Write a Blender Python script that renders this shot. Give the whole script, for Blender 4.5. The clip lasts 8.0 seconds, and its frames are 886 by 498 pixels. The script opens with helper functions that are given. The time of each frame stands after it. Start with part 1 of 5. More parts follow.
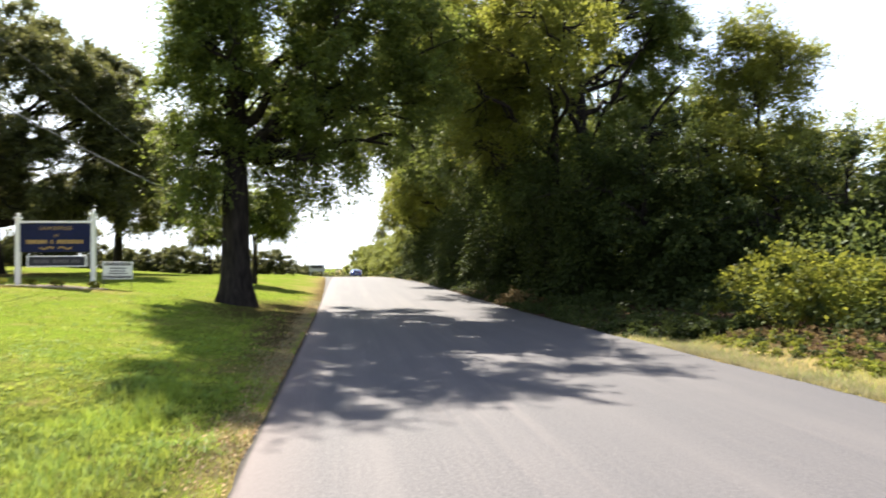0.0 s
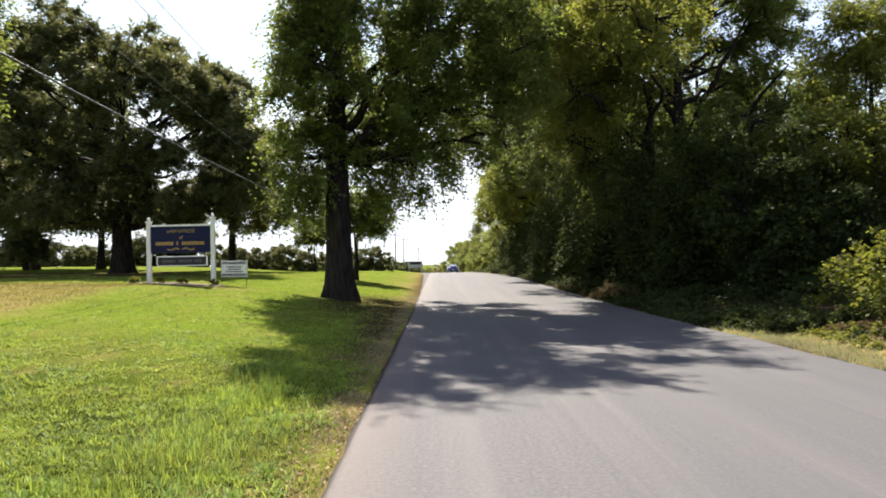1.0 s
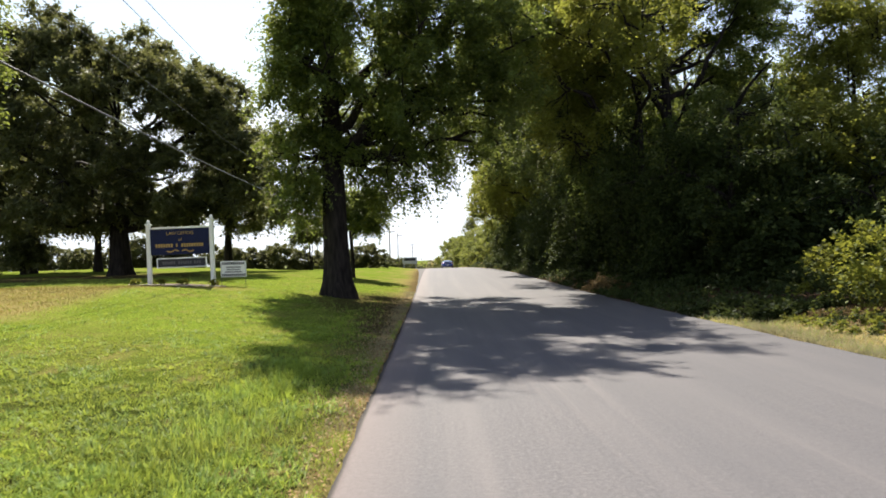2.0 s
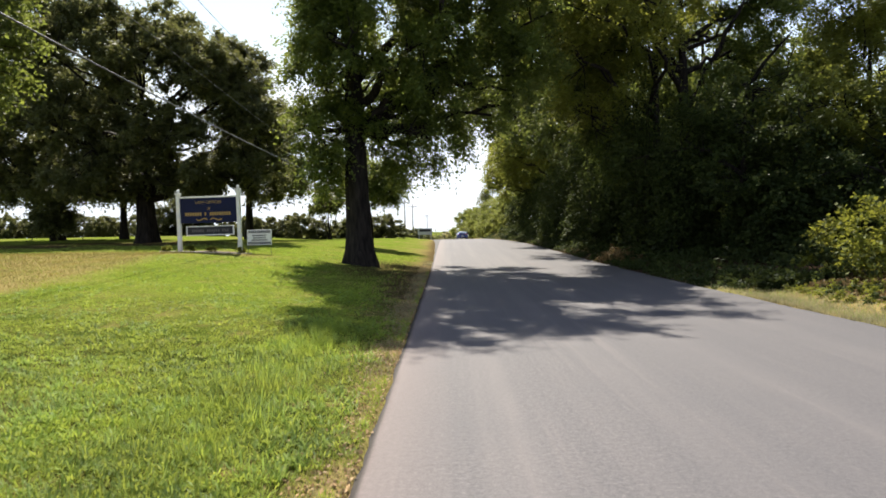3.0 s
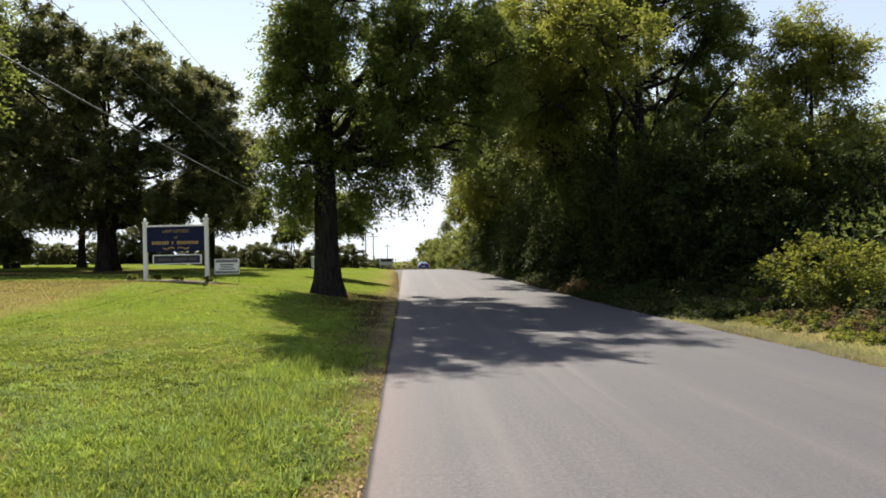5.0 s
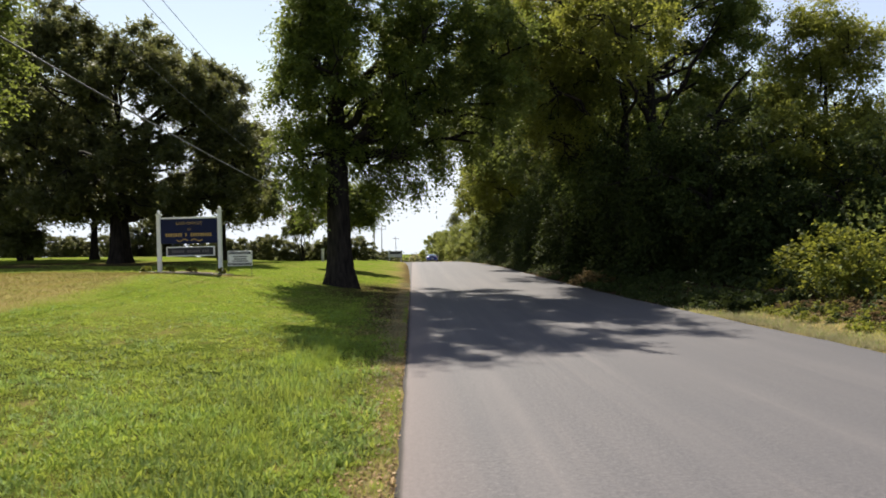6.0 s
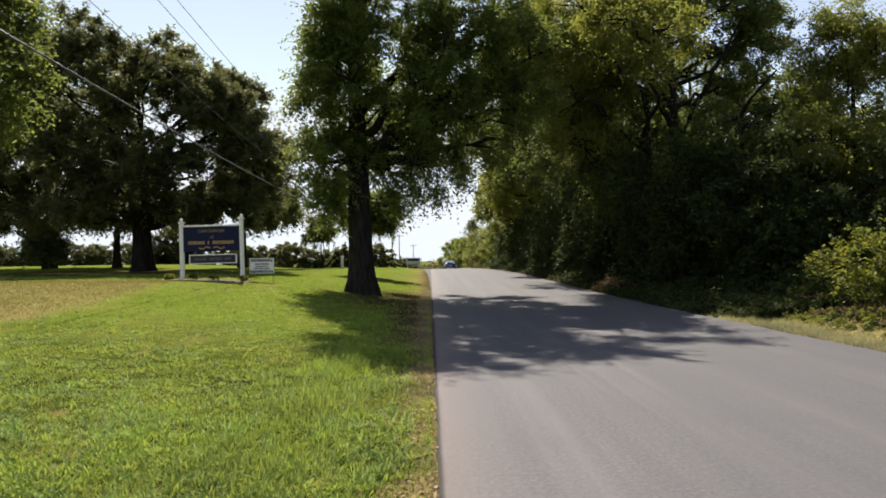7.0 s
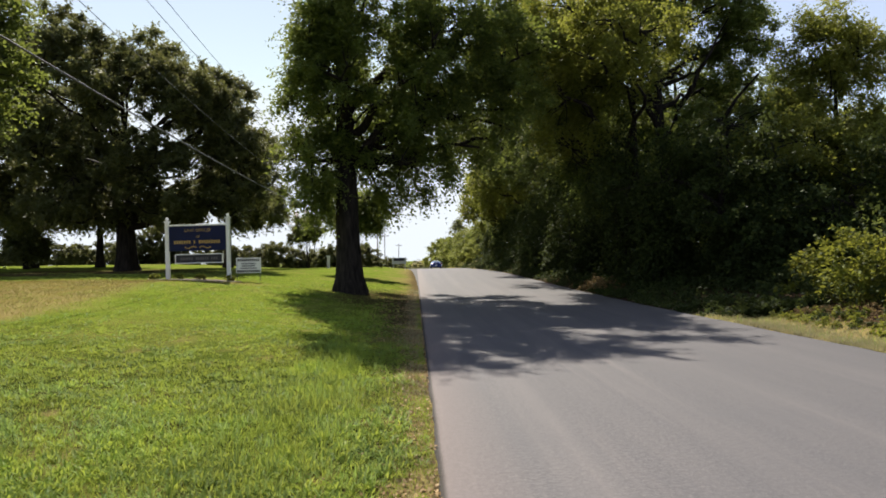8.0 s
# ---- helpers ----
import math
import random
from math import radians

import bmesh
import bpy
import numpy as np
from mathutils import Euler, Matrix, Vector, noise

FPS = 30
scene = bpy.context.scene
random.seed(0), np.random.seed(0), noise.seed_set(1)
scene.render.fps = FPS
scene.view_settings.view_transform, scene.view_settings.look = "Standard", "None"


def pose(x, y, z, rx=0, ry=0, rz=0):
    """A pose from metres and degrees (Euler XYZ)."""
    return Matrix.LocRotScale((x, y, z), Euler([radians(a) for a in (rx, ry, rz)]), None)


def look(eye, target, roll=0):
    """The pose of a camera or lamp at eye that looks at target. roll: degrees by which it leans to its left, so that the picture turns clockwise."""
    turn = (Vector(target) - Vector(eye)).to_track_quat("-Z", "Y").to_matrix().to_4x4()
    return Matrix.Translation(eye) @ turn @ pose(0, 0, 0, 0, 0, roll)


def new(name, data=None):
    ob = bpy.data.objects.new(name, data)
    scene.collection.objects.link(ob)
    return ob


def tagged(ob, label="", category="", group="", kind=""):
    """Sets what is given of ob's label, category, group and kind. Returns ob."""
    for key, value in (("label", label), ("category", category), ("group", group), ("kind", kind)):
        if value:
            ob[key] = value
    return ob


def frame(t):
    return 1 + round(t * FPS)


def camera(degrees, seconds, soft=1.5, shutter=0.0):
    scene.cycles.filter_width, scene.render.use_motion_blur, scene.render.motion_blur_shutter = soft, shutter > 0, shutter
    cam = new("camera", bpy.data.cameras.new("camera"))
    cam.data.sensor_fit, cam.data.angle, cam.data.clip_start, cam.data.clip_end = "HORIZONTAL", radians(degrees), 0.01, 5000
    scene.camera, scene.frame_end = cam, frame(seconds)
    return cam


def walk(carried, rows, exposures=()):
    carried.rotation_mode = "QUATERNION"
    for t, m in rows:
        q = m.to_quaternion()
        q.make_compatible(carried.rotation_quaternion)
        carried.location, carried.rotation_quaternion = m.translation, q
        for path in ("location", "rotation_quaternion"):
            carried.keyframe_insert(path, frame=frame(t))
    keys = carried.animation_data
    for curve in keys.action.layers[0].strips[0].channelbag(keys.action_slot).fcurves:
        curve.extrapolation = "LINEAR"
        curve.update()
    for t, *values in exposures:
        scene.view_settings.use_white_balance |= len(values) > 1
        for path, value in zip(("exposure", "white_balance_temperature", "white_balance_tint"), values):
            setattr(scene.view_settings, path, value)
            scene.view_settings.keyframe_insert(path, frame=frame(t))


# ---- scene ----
cam = camera(66.6, 8.0, soft=1.75, shutter=0.5)
PATH = [
    (0, (0.723, 2.487, 1.478), (1.025, 4.463, 1.532), 0.2),
    (0.5, (0.72, 2.17, 1.498), (0.84, 4.167, 1.527), 0.6),
    (1, (0.768, 1.863, 1.483), (0.785, 3.863, 1.524), -0.5),
    (1.2, (0.804, 1.931, 1.472), (0.802, 3.931, 1.494), -0.5),
    (2.3, (0.61, 1.117, 1.523), (0.653, 3.117, 1.551), -1.9),
    (2.5, (0.538, 0.972, 1.505), (0.564, 2.972, 1.533), -1.1),
    (3, (0.569, 0.566, 1.486), (0.56, 2.565, 1.429), -1.1),
    (3.5, (0.456, 0.335, 1.484), (0.469, 2.335, 1.506), -0.2),
    (4, (0.311, 0.085, 1.491), (0.435, 2.08, 1.447), -0.4),
    (4.5, (0.292, 0.031, 1.507), (0.406, 2.027, 1.553), -0.6),
    (4.7, (0.305, 0.018, 1.521), (0.416, 2.015, 1.561), -0.6),
    (5.8, (0.161, 0.085, 1.478), (0.279, 2.081, 1.492), -0.8),
    (6, (0.126, 0.027, 1.483), (0.215, 2.025, 1.492), -0.7),
    (6.5, (0.048, 0.121, 1.482), (0.123, 2.119, 1.5), -1.5),
    (7, (-0.033, 0.163, 1.484), (0.006, 2.162, 1.514), -0.9),
    (7.5, (-0.106, 0.18, 1.475), (-0.052, 2.179, 1.497), -0.8),
    (8, (-0.138, 0.171, 1.473), (-0.055, 2.169, 1.502), -0.9),
]
walk(cam, [(t, look(eye, target, roll)) for t, eye, target, roll in PATH],
     exposures=((0.0, 1.87), (0.5, 1.6), (1.0, 1.46), (2.5, 1.32), (3.0, 1.28), (3.5, 1.25), (4.0, 1.2), (4.5, 1.12), (6.0, 0.97), (8.0, 0.92)))

# ---- world, sun ----
SUN_WAY = Vector((-0.24, 1.0, 1.25)).normalized()
elev, azim = math.asin(SUN_WAY.z), math.atan2(SUN_WAY.x, SUN_WAY.y)
world = bpy.data.worlds.new("sky")
scene.world = world
world.use_nodes = True
wn = world.node_tree.nodes
sky = wn.new("ShaderNodeTexSky")
sky.sky_type, sky.sun_disc = "NISHITA", False
sky.sun_elevation, sky.sun_rotation = elev, azim
sky.air_density, sky.dust_density, sky.ozone_density = 1.0, 0.12, 1.2
wn["Background"].inputs["Strength"].default_value = 0.067
haze = wn.new("ShaderNodeHueSaturation")
haze.inputs["Saturation"].default_value, haze.inputs["Value"].default_value = 0.5, 1.2
world.node_tree.links.new(sky.outputs[0], haze.inputs["Color"])
cool = wn.new("ShaderNodeMix")
cool.data_type, cool.blend_type = "RGBA", "MULTIPLY"
cool.inputs[0].default_value, cool.inputs[7].default_value = 1.0, (0.95, 0.98, 1.065, 1)
world.node_tree.links.new(haze.outputs[0], cool.inputs[6])
milky = wn.new("ShaderNodeMix")  # thin haze evens out the low sky round the sun
milky.data_type, milky.blend_type = "RGBA", "DARKEN"
milky.inputs[0].default_value, milky.inputs[7].default_value = 1.0, (7.3, 7.8, 8.4, 1)
world.node_tree.links.new(cool.outputs[2], milky.inputs[6])
world.node_tree.links.new(milky.outputs[2], wn["Background"].inputs[0])
sun = new("sun", bpy.data.lights.new("sun", "SUN"))
sun.data.energy, sun.data.angle, sun.data.color = 5.0, radians(0.53), (1.0, 0.93, 0.80)
sun.matrix_world = look((0, 0, 30), (-SUN_WAY.x, -SUN_WAY.y, 30 - SUN_WAY.z))


# ---- materials ----
def mat(name, rough=0.8, metal=0.0, spec=0.5):
    m = bpy.data.materials.new(name)
    m.use_nodes = True
    b = m.node_tree.nodes["Principled BSDF"]
    b.inputs["Roughness"].default_value, b.inputs["Metallic"].default_value = rough, metal
    b.inputs["Specular IOR Level"].default_value = spec
    return m, m.node_tree.nodes, m.node_tree.links, b


def noise_fac(n, l, scale, detail=4.0, coord="Object", stretch=None, rough=0.55):
    tc = n.new("ShaderNodeTexCoord")
    t = n.new("ShaderNodeTexNoise")
    t.inputs["Scale"].default_value, t.inputs["Detail"].default_value = scale, detail
    t.inputs["Roughness"].default_value = rough
    if stretch:
        mp = n.new("ShaderNodeMapping")
        mp.inputs["Scale"].default_value = stretch
        l.new(tc.outputs[coord], mp.inputs[0])
        l.new(mp.outputs[0], t.inputs["Vector"])
    else:
        l.new(tc.outputs[coord], t.inputs["Vector"])
    return t.outputs["Fac"]


def ramp(n, l, fac, stops):
    r = n.new("ShaderNodeValToRGB")
    while len(r.color_ramp.elements) < len(stops):
        r.color_ramp.elements.new(0.5)
    for e, (p, c) in zip(r.color_ramp.elements, stops):
        e.position, e.color = p, (*c, 1)
    l.new(fac, r.inputs[0])
    return r.outputs[0]


def mix(n, l, fac, a, b, mode="MIX"):
    x = n.new("ShaderNodeMix")
    x.data_type, x.blend_type = "RGBA", mode
    for sock, v in ((x.inputs[0], fac), (x.inputs[6], a), (x.inputs[7], b)):
        if isinstance(v, (int, float)):
            sock.default_value = v
        elif isinstance(v, tuple):
            sock.default_value = (*v, 1)
        else:
            l.new(v, sock)
    return x.outputs[2]


def bump(n, l, b, height, strength=0.3, dist=0.01):
    x = n.new("ShaderNodeBump")
    x.inputs["Strength"].default_value, x.inputs["Distance"].default_value = strength, dist
    l.new(height, x.inputs["Height"])
    l.new(x.outputs[0], b.inputs["Normal"])


def plain(name, color, rough=0.6, metal=0.0, vary=0.15, scale=6.0, bumpy=0.0, coat=0.0):
    """A colour with soft mottling."""
    m, n, l, b = mat(name, rough, metal)
    f = noise_fac(n, l, scale)
    lo = tuple(c * (1 - vary) for c in color)
    hi = tuple(min(1, c * (1 + vary)) for c in color)
    l.new(ramp(n, l, f, ((0.3, lo), (0.7, hi))), b.inputs["Base Color"])
    if bumpy:
        bump(n, l, b, noise_fac(n, l, scale * 8), bumpy)
    b.inputs["Coat Weight"].default_value = coat
    return m


def leaf_mat(name, dark, light, glow, through_=0.42, spec=0.3, spray=(1.1, 0.64, 1.3)):
    """Leaves that let sunlight through; tint varies leaf by leaf and branch by branch."""
    m, n, l, b = mat(name, 0.6, 0.0, spec)
    geo = n.new("ShaderNodeNewGeometry")
    big = noise_fac(n, l, 0.45, 3)
    a = ramp(n, l, geo.outputs["Random Per Island"], ((0.0, dark), (0.75, light), (1.0, glow)))
    c = mix(n, l, ramp(n, l, big, ((0.35, (0, 0, 0)), (0.65, (1, 1, 1)))), a, light)
    scale, lo, hi = spray
    tint = ramp(n, l, noise_fac(n, l, scale, 3), ((0.35, (lo * 0.97, lo, lo * 1.08)), (0.65, (hi * 1.03, hi, hi * 0.9))))
    c = mix(n, l, 1.0, c, tint, "MULTIPLY")
    l.new(c, b.inputs["Base Color"])
    tr = n.new("ShaderNodeBsdfTranslucent")
    l.new(mix(n, l, 0.6, c, glow), tr.inputs["Color"])
    ms = n.new("ShaderNodeMixShader")
    ms.inputs[0].default_value = through_
    l.new(b.outputs[0], ms.inputs[1])
    l.new(tr.outputs[0], ms.inputs[2])
    l.new(ms.outputs[0], n["Material Output"].inputs["Surface"])
    return m


def bark_mat(name, dark, light):
    m, n, l, b = mat(name, 0.9, 0.0, 0.15)
    f = noise_fac(n, l, 9.0, 6, stretch=(1, 1, 0.18))
    l.new(ramp(n, l, f, ((0.35, dark), (0.7, light))), b.inputs["Base Color"])
    bump(n, l, b, f, 0.9, 0.04)
    return m


M_LEAF_OAK = leaf_mat("leaf_elm", (0.022, 0.040, 0.012), (0.076, 0.113, 0.026), (0.275, 0.31, 0.058), 0.5)
M_LEAF_DARK = leaf_mat("leaf_dark_oak", (0.019, 0.030, 0.014), (0.08, 0.095, 0.036), (0.23, 0.225, 0.07), 0.44, 0.35)
M_LEAF_WOOD = leaf_mat("leaf_woodland", (0.018, 0.034, 0.013), (0.064, 0.096, 0.028), (0.25, 0.28, 0.06), 0.44, 0.2, (0.6, 0.45, 1.55))
# Darker than the wood's leaf: shade under the trees is in its colour.
M_LEAF_SHADED = leaf_mat("leaf_shaded_understory", (0.012, 0.021, 0.008), (0.036, 0.053, 0.016), (0.105, 0.125, 0.032), 0.34, 0.08)
# Yellow-green leaf whose brightness also paints sunlight onto crowns of the wood.
M_LEAF_YELLOW = leaf_mat("leaf_yellow_sunlit", (0.04, 0.056, 0.013), (0.126, 0.15, 0.026), (0.35, 0.35, 0.058), 0.55)
M_LEAF_VINE = leaf_mat("leaf_vine", (0.022, 0.036, 0.008), (0.12, 0.15, 0.022), (0.31, 0.30, 0.046), 0.45, 0.12, spray=(1.6, 0.45, 1.5))
# Paler leaf: haze and sunlight on the distant trees are put into the colour.
M_LEAF_FAR_HAZE = leaf_mat("leaf_far_haze", (0.07, 0.095, 0.022), (0.165, 0.20, 0.04), (0.34, 0.35, 0.075), 0.52)
M_BARK = bark_mat("bark", (0.008, 0.0065, 0.0055), (0.036, 0.029, 0.024))


def asphalt():
    """Grey aggregate, worn paler along the wheel tracks, with fine cracks and a dusty left edge."""
    m, n, l, b = mat("asphalt", 0.8, 0, 0.35)
    grit = noise_fac(n, l, 90.0, 3, rough=0.7)
    streak = noise_fac(n, l, 1.0, 4, stretch=(1.6, 0.025, 1))
    thin = noise_fac(n, l, 1.0, 3, stretch=(5.0, 0.15, 1))
    patch = noise_fac(n, l, 0.5, 6)
    base = ramp(n, l, grit, ((0.3, (0.058, 0.055, 0.060)), (0.5, (0.084, 0.078, 0.084)), (0.72, (0.130, 0.119, 0.122))))
    speck = noise_fac(n, l, 26.0, 4, rough=0.75)
    base = mix(n, l, ramp(n, l, speck, ((0.42, (0.55, 0.55, 0.55)), (0.5, (0, 0, 0)))), base, (0.051, 0.048, 0.052))
    base = mix(n, l, ramp(n, l, speck, ((0.55, (0, 0, 0)), (0.68, (0.5, 0.5, 0.5)))), base, (0.174, 0.157, 0.156))
    c = mix(n, l, ramp(n, l, streak, ((0.45, (0, 0, 0)), (0.65, (0.5, 0.5, 0.5)))), base, (0.135, 0.120, 0.120))
    c = mix(n, l, ramp(n, l, thin, ((0.55, (0, 0, 0)), (0.75, (0.3, 0.3, 0.3)))), c, (0.169, 0.144, 0.140))
    c = mix(n, l, ramp(n, l, patch, ((0.45, (0, 0, 0)), (0.7, (0.45, 0.45, 0.45)))), c, (0.074, 0.071, 0.078))
    vo = n.new("ShaderNodeTexVoronoi")
    vo.feature = "DISTANCE_TO_EDGE"
    vo.inputs["Scale"].default_value = 0.55
    tc = n.new("ShaderNodeTexCoord")
    wob = n.new("ShaderNodeVectorMath")
    wob.operation = "ADD"
    nz = n.new("ShaderNodeTexNoise")
    nz.inputs["Scale"].default_value = 1.6
    l.new(tc.outputs["Object"], nz.inputs["Vector"])
    l.new(tc.outputs["Object"], wob.inputs[0])
    l.new(nz.outputs["Color"], wob.inputs[1])
    l.new(wob.outputs[0], vo.inputs["Vector"])
    crack = ramp(n, l, vo.outputs["Distance"], ((0.0, (0.5, 0.5, 0.5)), (0.006, (0, 0, 0))))
    gate = ramp(n, l, noise_fac(n, l, 0.3, 2), ((0.55, (0, 0, 0)), (0.62, (1, 1, 1))))
    c = mix(n, l, mix(n, l, 1.0, crack, gate, "MULTIPLY"), c, (0.041, 0.039, 0.041))
    sx = n.new("ShaderNodeSeparateXYZ")
    l.new(tc.outputs["Object"], sx.inputs[0])
    mr = n.new("ShaderNodeMapRange")
    mr.inputs["From Min"].default_value, mr.inputs["From Max"].default_value = 0.65, 0.0
    mr.inputs["To Min"].default_value, mr.inputs["To Max"].default_value = 0.0, 0.5
    l.new(sx.outputs["X"], mr.inputs["Value"])
    c = mix(n, l, mr.outputs[0], c, (0.182, 0.138, 0.127))
    far_lane = n.new("ShaderNodeMapRange")
    far_lane.inputs["From Min"].default_value, far_lane.inputs["From Max"].default_value = 1.6, 5.2
    far_lane.inputs["To Min"].default_value, far_lane.inputs["To Max"].default_value = 0.0, 0.45
    l.new(sx.outputs["X"], far_lane.inputs["Value"])
    c = mix(n, l, far_lane.outputs[0], c, (0.068, 0.064, 0.069))
    # Narrow dark strip that paints the shade line at the left asphalt edge.
    edge_shade = n.new("ShaderNodeMapRange")
    edge_shade.inputs["From Min"].default_value, edge_shade.inputs["From Max"].default_value = 0.05, 0.02
    l.new(sx.outputs["X"], edge_shade.inputs["Value"])
    c = mix(n, l, edge_shade.outputs[0], c, (0.030, 0.024, 0.021))
    l.new(c, b.inputs["Base Color"])
    bump(n, l, b, grit, 0.5, 0.006)
    return m


def lawn_mat():
    """Mown grass with dry patches; bare dry earth near the drive."""
    m, n, l, b = mat("lawn", 1.0, 0, 0.0)
    fine = noise_fac(n, l, 28.0, 5, rough=0.7)
    mid = noise_fac(n, l, 0.55, 5)
    green = ramp(n, l, fine, ((0.3, (0.055, 0.08, 0.012)), (0.5, (0.11, 0.155, 0.02)), (0.75, (0.19, 0.225, 0.035))))
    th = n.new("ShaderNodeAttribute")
    th.attribute_name = "dark_gaps"
    # Much darker ground in the gaps between the near blades.
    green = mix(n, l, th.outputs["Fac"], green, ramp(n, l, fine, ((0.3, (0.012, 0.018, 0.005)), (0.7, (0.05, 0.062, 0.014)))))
    dry = ramp(n, l, fine, ((0.3, (0.11, 0.10, 0.035)), (0.7, (0.24, 0.20, 0.07))))
    c = mix(n, l, ramp(n, l, mid, ((0.46, (0, 0, 0)), (0.7, (0.62, 0.62, 0.62)))), green, dry)
    at = n.new("ShaderNodeAttribute")
    at.attribute_name = "dry"
    c = mix(n, l, at.outputs["Fac"], c, ramp(n, l, fine, ((0.3, (0.13, 0.104, 0.04)), (0.7, (0.28, 0.22, 0.092)))))
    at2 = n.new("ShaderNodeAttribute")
    at2.attribute_name = "litter_shade"
    # Brown leaf litter, dark enough to carry shade under wood and oaks too.
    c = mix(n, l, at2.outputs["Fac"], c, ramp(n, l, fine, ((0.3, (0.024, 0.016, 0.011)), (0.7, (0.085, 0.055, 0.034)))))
    l.new(c, b.inputs["Base Color"])
    bump(n, l, b, fine, 0.6, 0.03)
    return m


M_ASPHALT, M_LAWN = asphalt(), lawn_mat()


def blade_mat():
    return leaf_mat("grass_blade", (0.05, 0.10, 0.015), (0.20, 0.305, 0.034), (0.45, 0.47, 0.085), 0.4, 0.3)


M_BLADE = blade_mat()
M_BLADE_BLUE = leaf_mat("bluish_grass_blade", (0.05, 0.10, 0.02), (0.17, 0.275, 0.05), (0.36, 0.43, 0.11), 0.4, 0.32)
M_STRAW = leaf_mat("dry_grass", (0.15, 0.135, 0.07), (0.31, 0.28, 0.15), (0.43, 0.39, 0.22), 0.35)
M_BLOSSOM = leaf_mat("blossom", (0.36, 0.30, 0.29), (0.55, 0.48, 0.47), (0.7, 0.64, 0.62), 0.35, 0.1)
M_WITHER = leaf_mat("withered_grass", (0.14, 0.125, 0.036), (0.27, 0.225, 0.07), (0.37, 0.31, 0.10), 0.25, 0.08)
M_BROWN = leaf_mat("dead_weeds", (0.06, 0.045, 0.02), (0.15, 0.10, 0.045), (0.26, 0.19, 0.08), 0.25, 0.08)
M_FALLEN = leaf_mat("fallen_leaf", (0.15, 0.09, 0.045), (0.35, 0.235, 0.125), (0.5, 0.37, 0.21), 0.15, 0.1)
M_WHITE = plain("white_painted_wood", (0.74, 0.74, 0.72), 0.5, vary=0.06, scale=9)
M_NAVY = plain("navy_sign_paint", (0.003, 0.007, 0.042), 0.9, vary=0.2, scale=3)
M_GOLD = plain("gold_leaf_lettering", (0.33, 0.21, 0.06), 0.4, 0.3, vary=0.1)
M_BLACK = plain("dark_sign_paint", (0.012, 0.012, 0.02), 0.6)
M_GREYTXT = plain("grey_lettering", (0.09, 0.08, 0.09), 0.6)
M_STEEL = plain("galvanised_wire", (0.3, 0.3, 0.3), 0.4, 0.9)
M_CABLE = plain("black_cable", (0.05, 0.05, 0.055), 0.5)
M_PALE = plain("pale_grey_sign_paint", (0.4, 0.41, 0.42), 0.6)
M_POLE = plain("weathered_pole", (0.16, 0.13, 0.10), 0.9, scale=12)
M_BLUE = plain("blue_car_paint", (0.008, 0.034, 0.22), 0.22, 0.35, vary=0.04, coat=1.0)
M_RUBBER = plain("tyre_rubber", (0.02, 0.02, 0.02), 0.85)
M_RIM = plain("dark_alloy", (0.22, 0.2, 0.19), 0.35, 0.9)
M_TRIM = plain("black_trim", (0.015, 0.015, 0.016), 0.4)
M_RED = plain("red_lens", (0.5, 0.02, 0.015), 0.2)
M_PLATE = plain("number_plate_white", (0.6, 0.6, 0.58), 0.5)
M_MULCH = plain("mulch", (0.10, 0.06, 0.035), 0.95, vary=0.5, scale=30, bumpy=0.8)
M_EDGING = plain("pale_edging", (0.42, 0.36, 0.28), 0.8, vary=0.2)


def car_glass():
    m, n, l, b = mat("tinted_glass", 0.05, 0.0, 0.5)
    b.inputs["Base Color"].default_value = (0.012, 0.016, 0.016, 1)
    b.inputs["Coat Weight"].default_value = 0.6
    return m


M_GLASS = car_glass()


# ---- building helpers ----
def part(name, bm, material, parent=None, label="", smooth=False):
    me = bpy.data.meshes.new(name)
    bm.to_mesh(me)
    bm.free()
    me.materials.append(material)
    if smooth:
        me.polygons.foreach_set("use_smooth", [True] * len(me.polygons))
    ob = new(name, me)
    ob.parent = parent
    if label:
        tagged(ob, label)
    return ob


def mesh_arrays(name, verts, faces, material, parent=None, smooth=False):
    """A mesh from numpy arrays: verts (n, 3), faces (m, k) all of one size k."""
    me = bpy.data.meshes.new(name)
    k = faces.shape[1]
    me.vertices.add(len(verts))
    me.vertices.foreach_set("co", np.ascontiguousarray(verts, dtype=np.float32).ravel())
    me.loops.add(faces.size)
    me.loops.foreach_set("vertex_index", np.ascontiguousarray(faces, dtype=np.int32).ravel())
    me.polygons.add(len(faces))
    me.polygons.foreach_set("loop_start", np.arange(0, faces.size, k, dtype=np.int32))
    me.polygons.foreach_set("loop_total", np.full(len(faces), k, dtype=np.int32))
    if smooth:
        me.polygons.foreach_set("use_smooth", np.ones(len(faces), dtype=bool))
    me.update(calc_edges=True)
    me.materials.append(material)
    ob = new(name, me)
    ob.parent = parent
    return ob


def box(bm, x0, x1, y0, y1, z0, z1, bevel=0.0):
    vs = [bm.verts.new((x, y, z)) for x in (x0, x1) for y in (y0, y1) for z in (z0, z1)]
    fs = [bm.faces.new([vs[i] for i in f]) for f in
          ((0, 1, 3, 2), (4, 6, 7, 5), (0, 4, 5, 1), (2, 3, 7, 6), (0, 2, 6, 4), (1, 5, 7, 3))]
    if bevel:
        es = list({e for f in fs for e in f.edges})
        bmesh.ops.bevel(bm, geom=es, offset=bevel, segments=2, affect="EDGES", profile=0.5)
    return bm


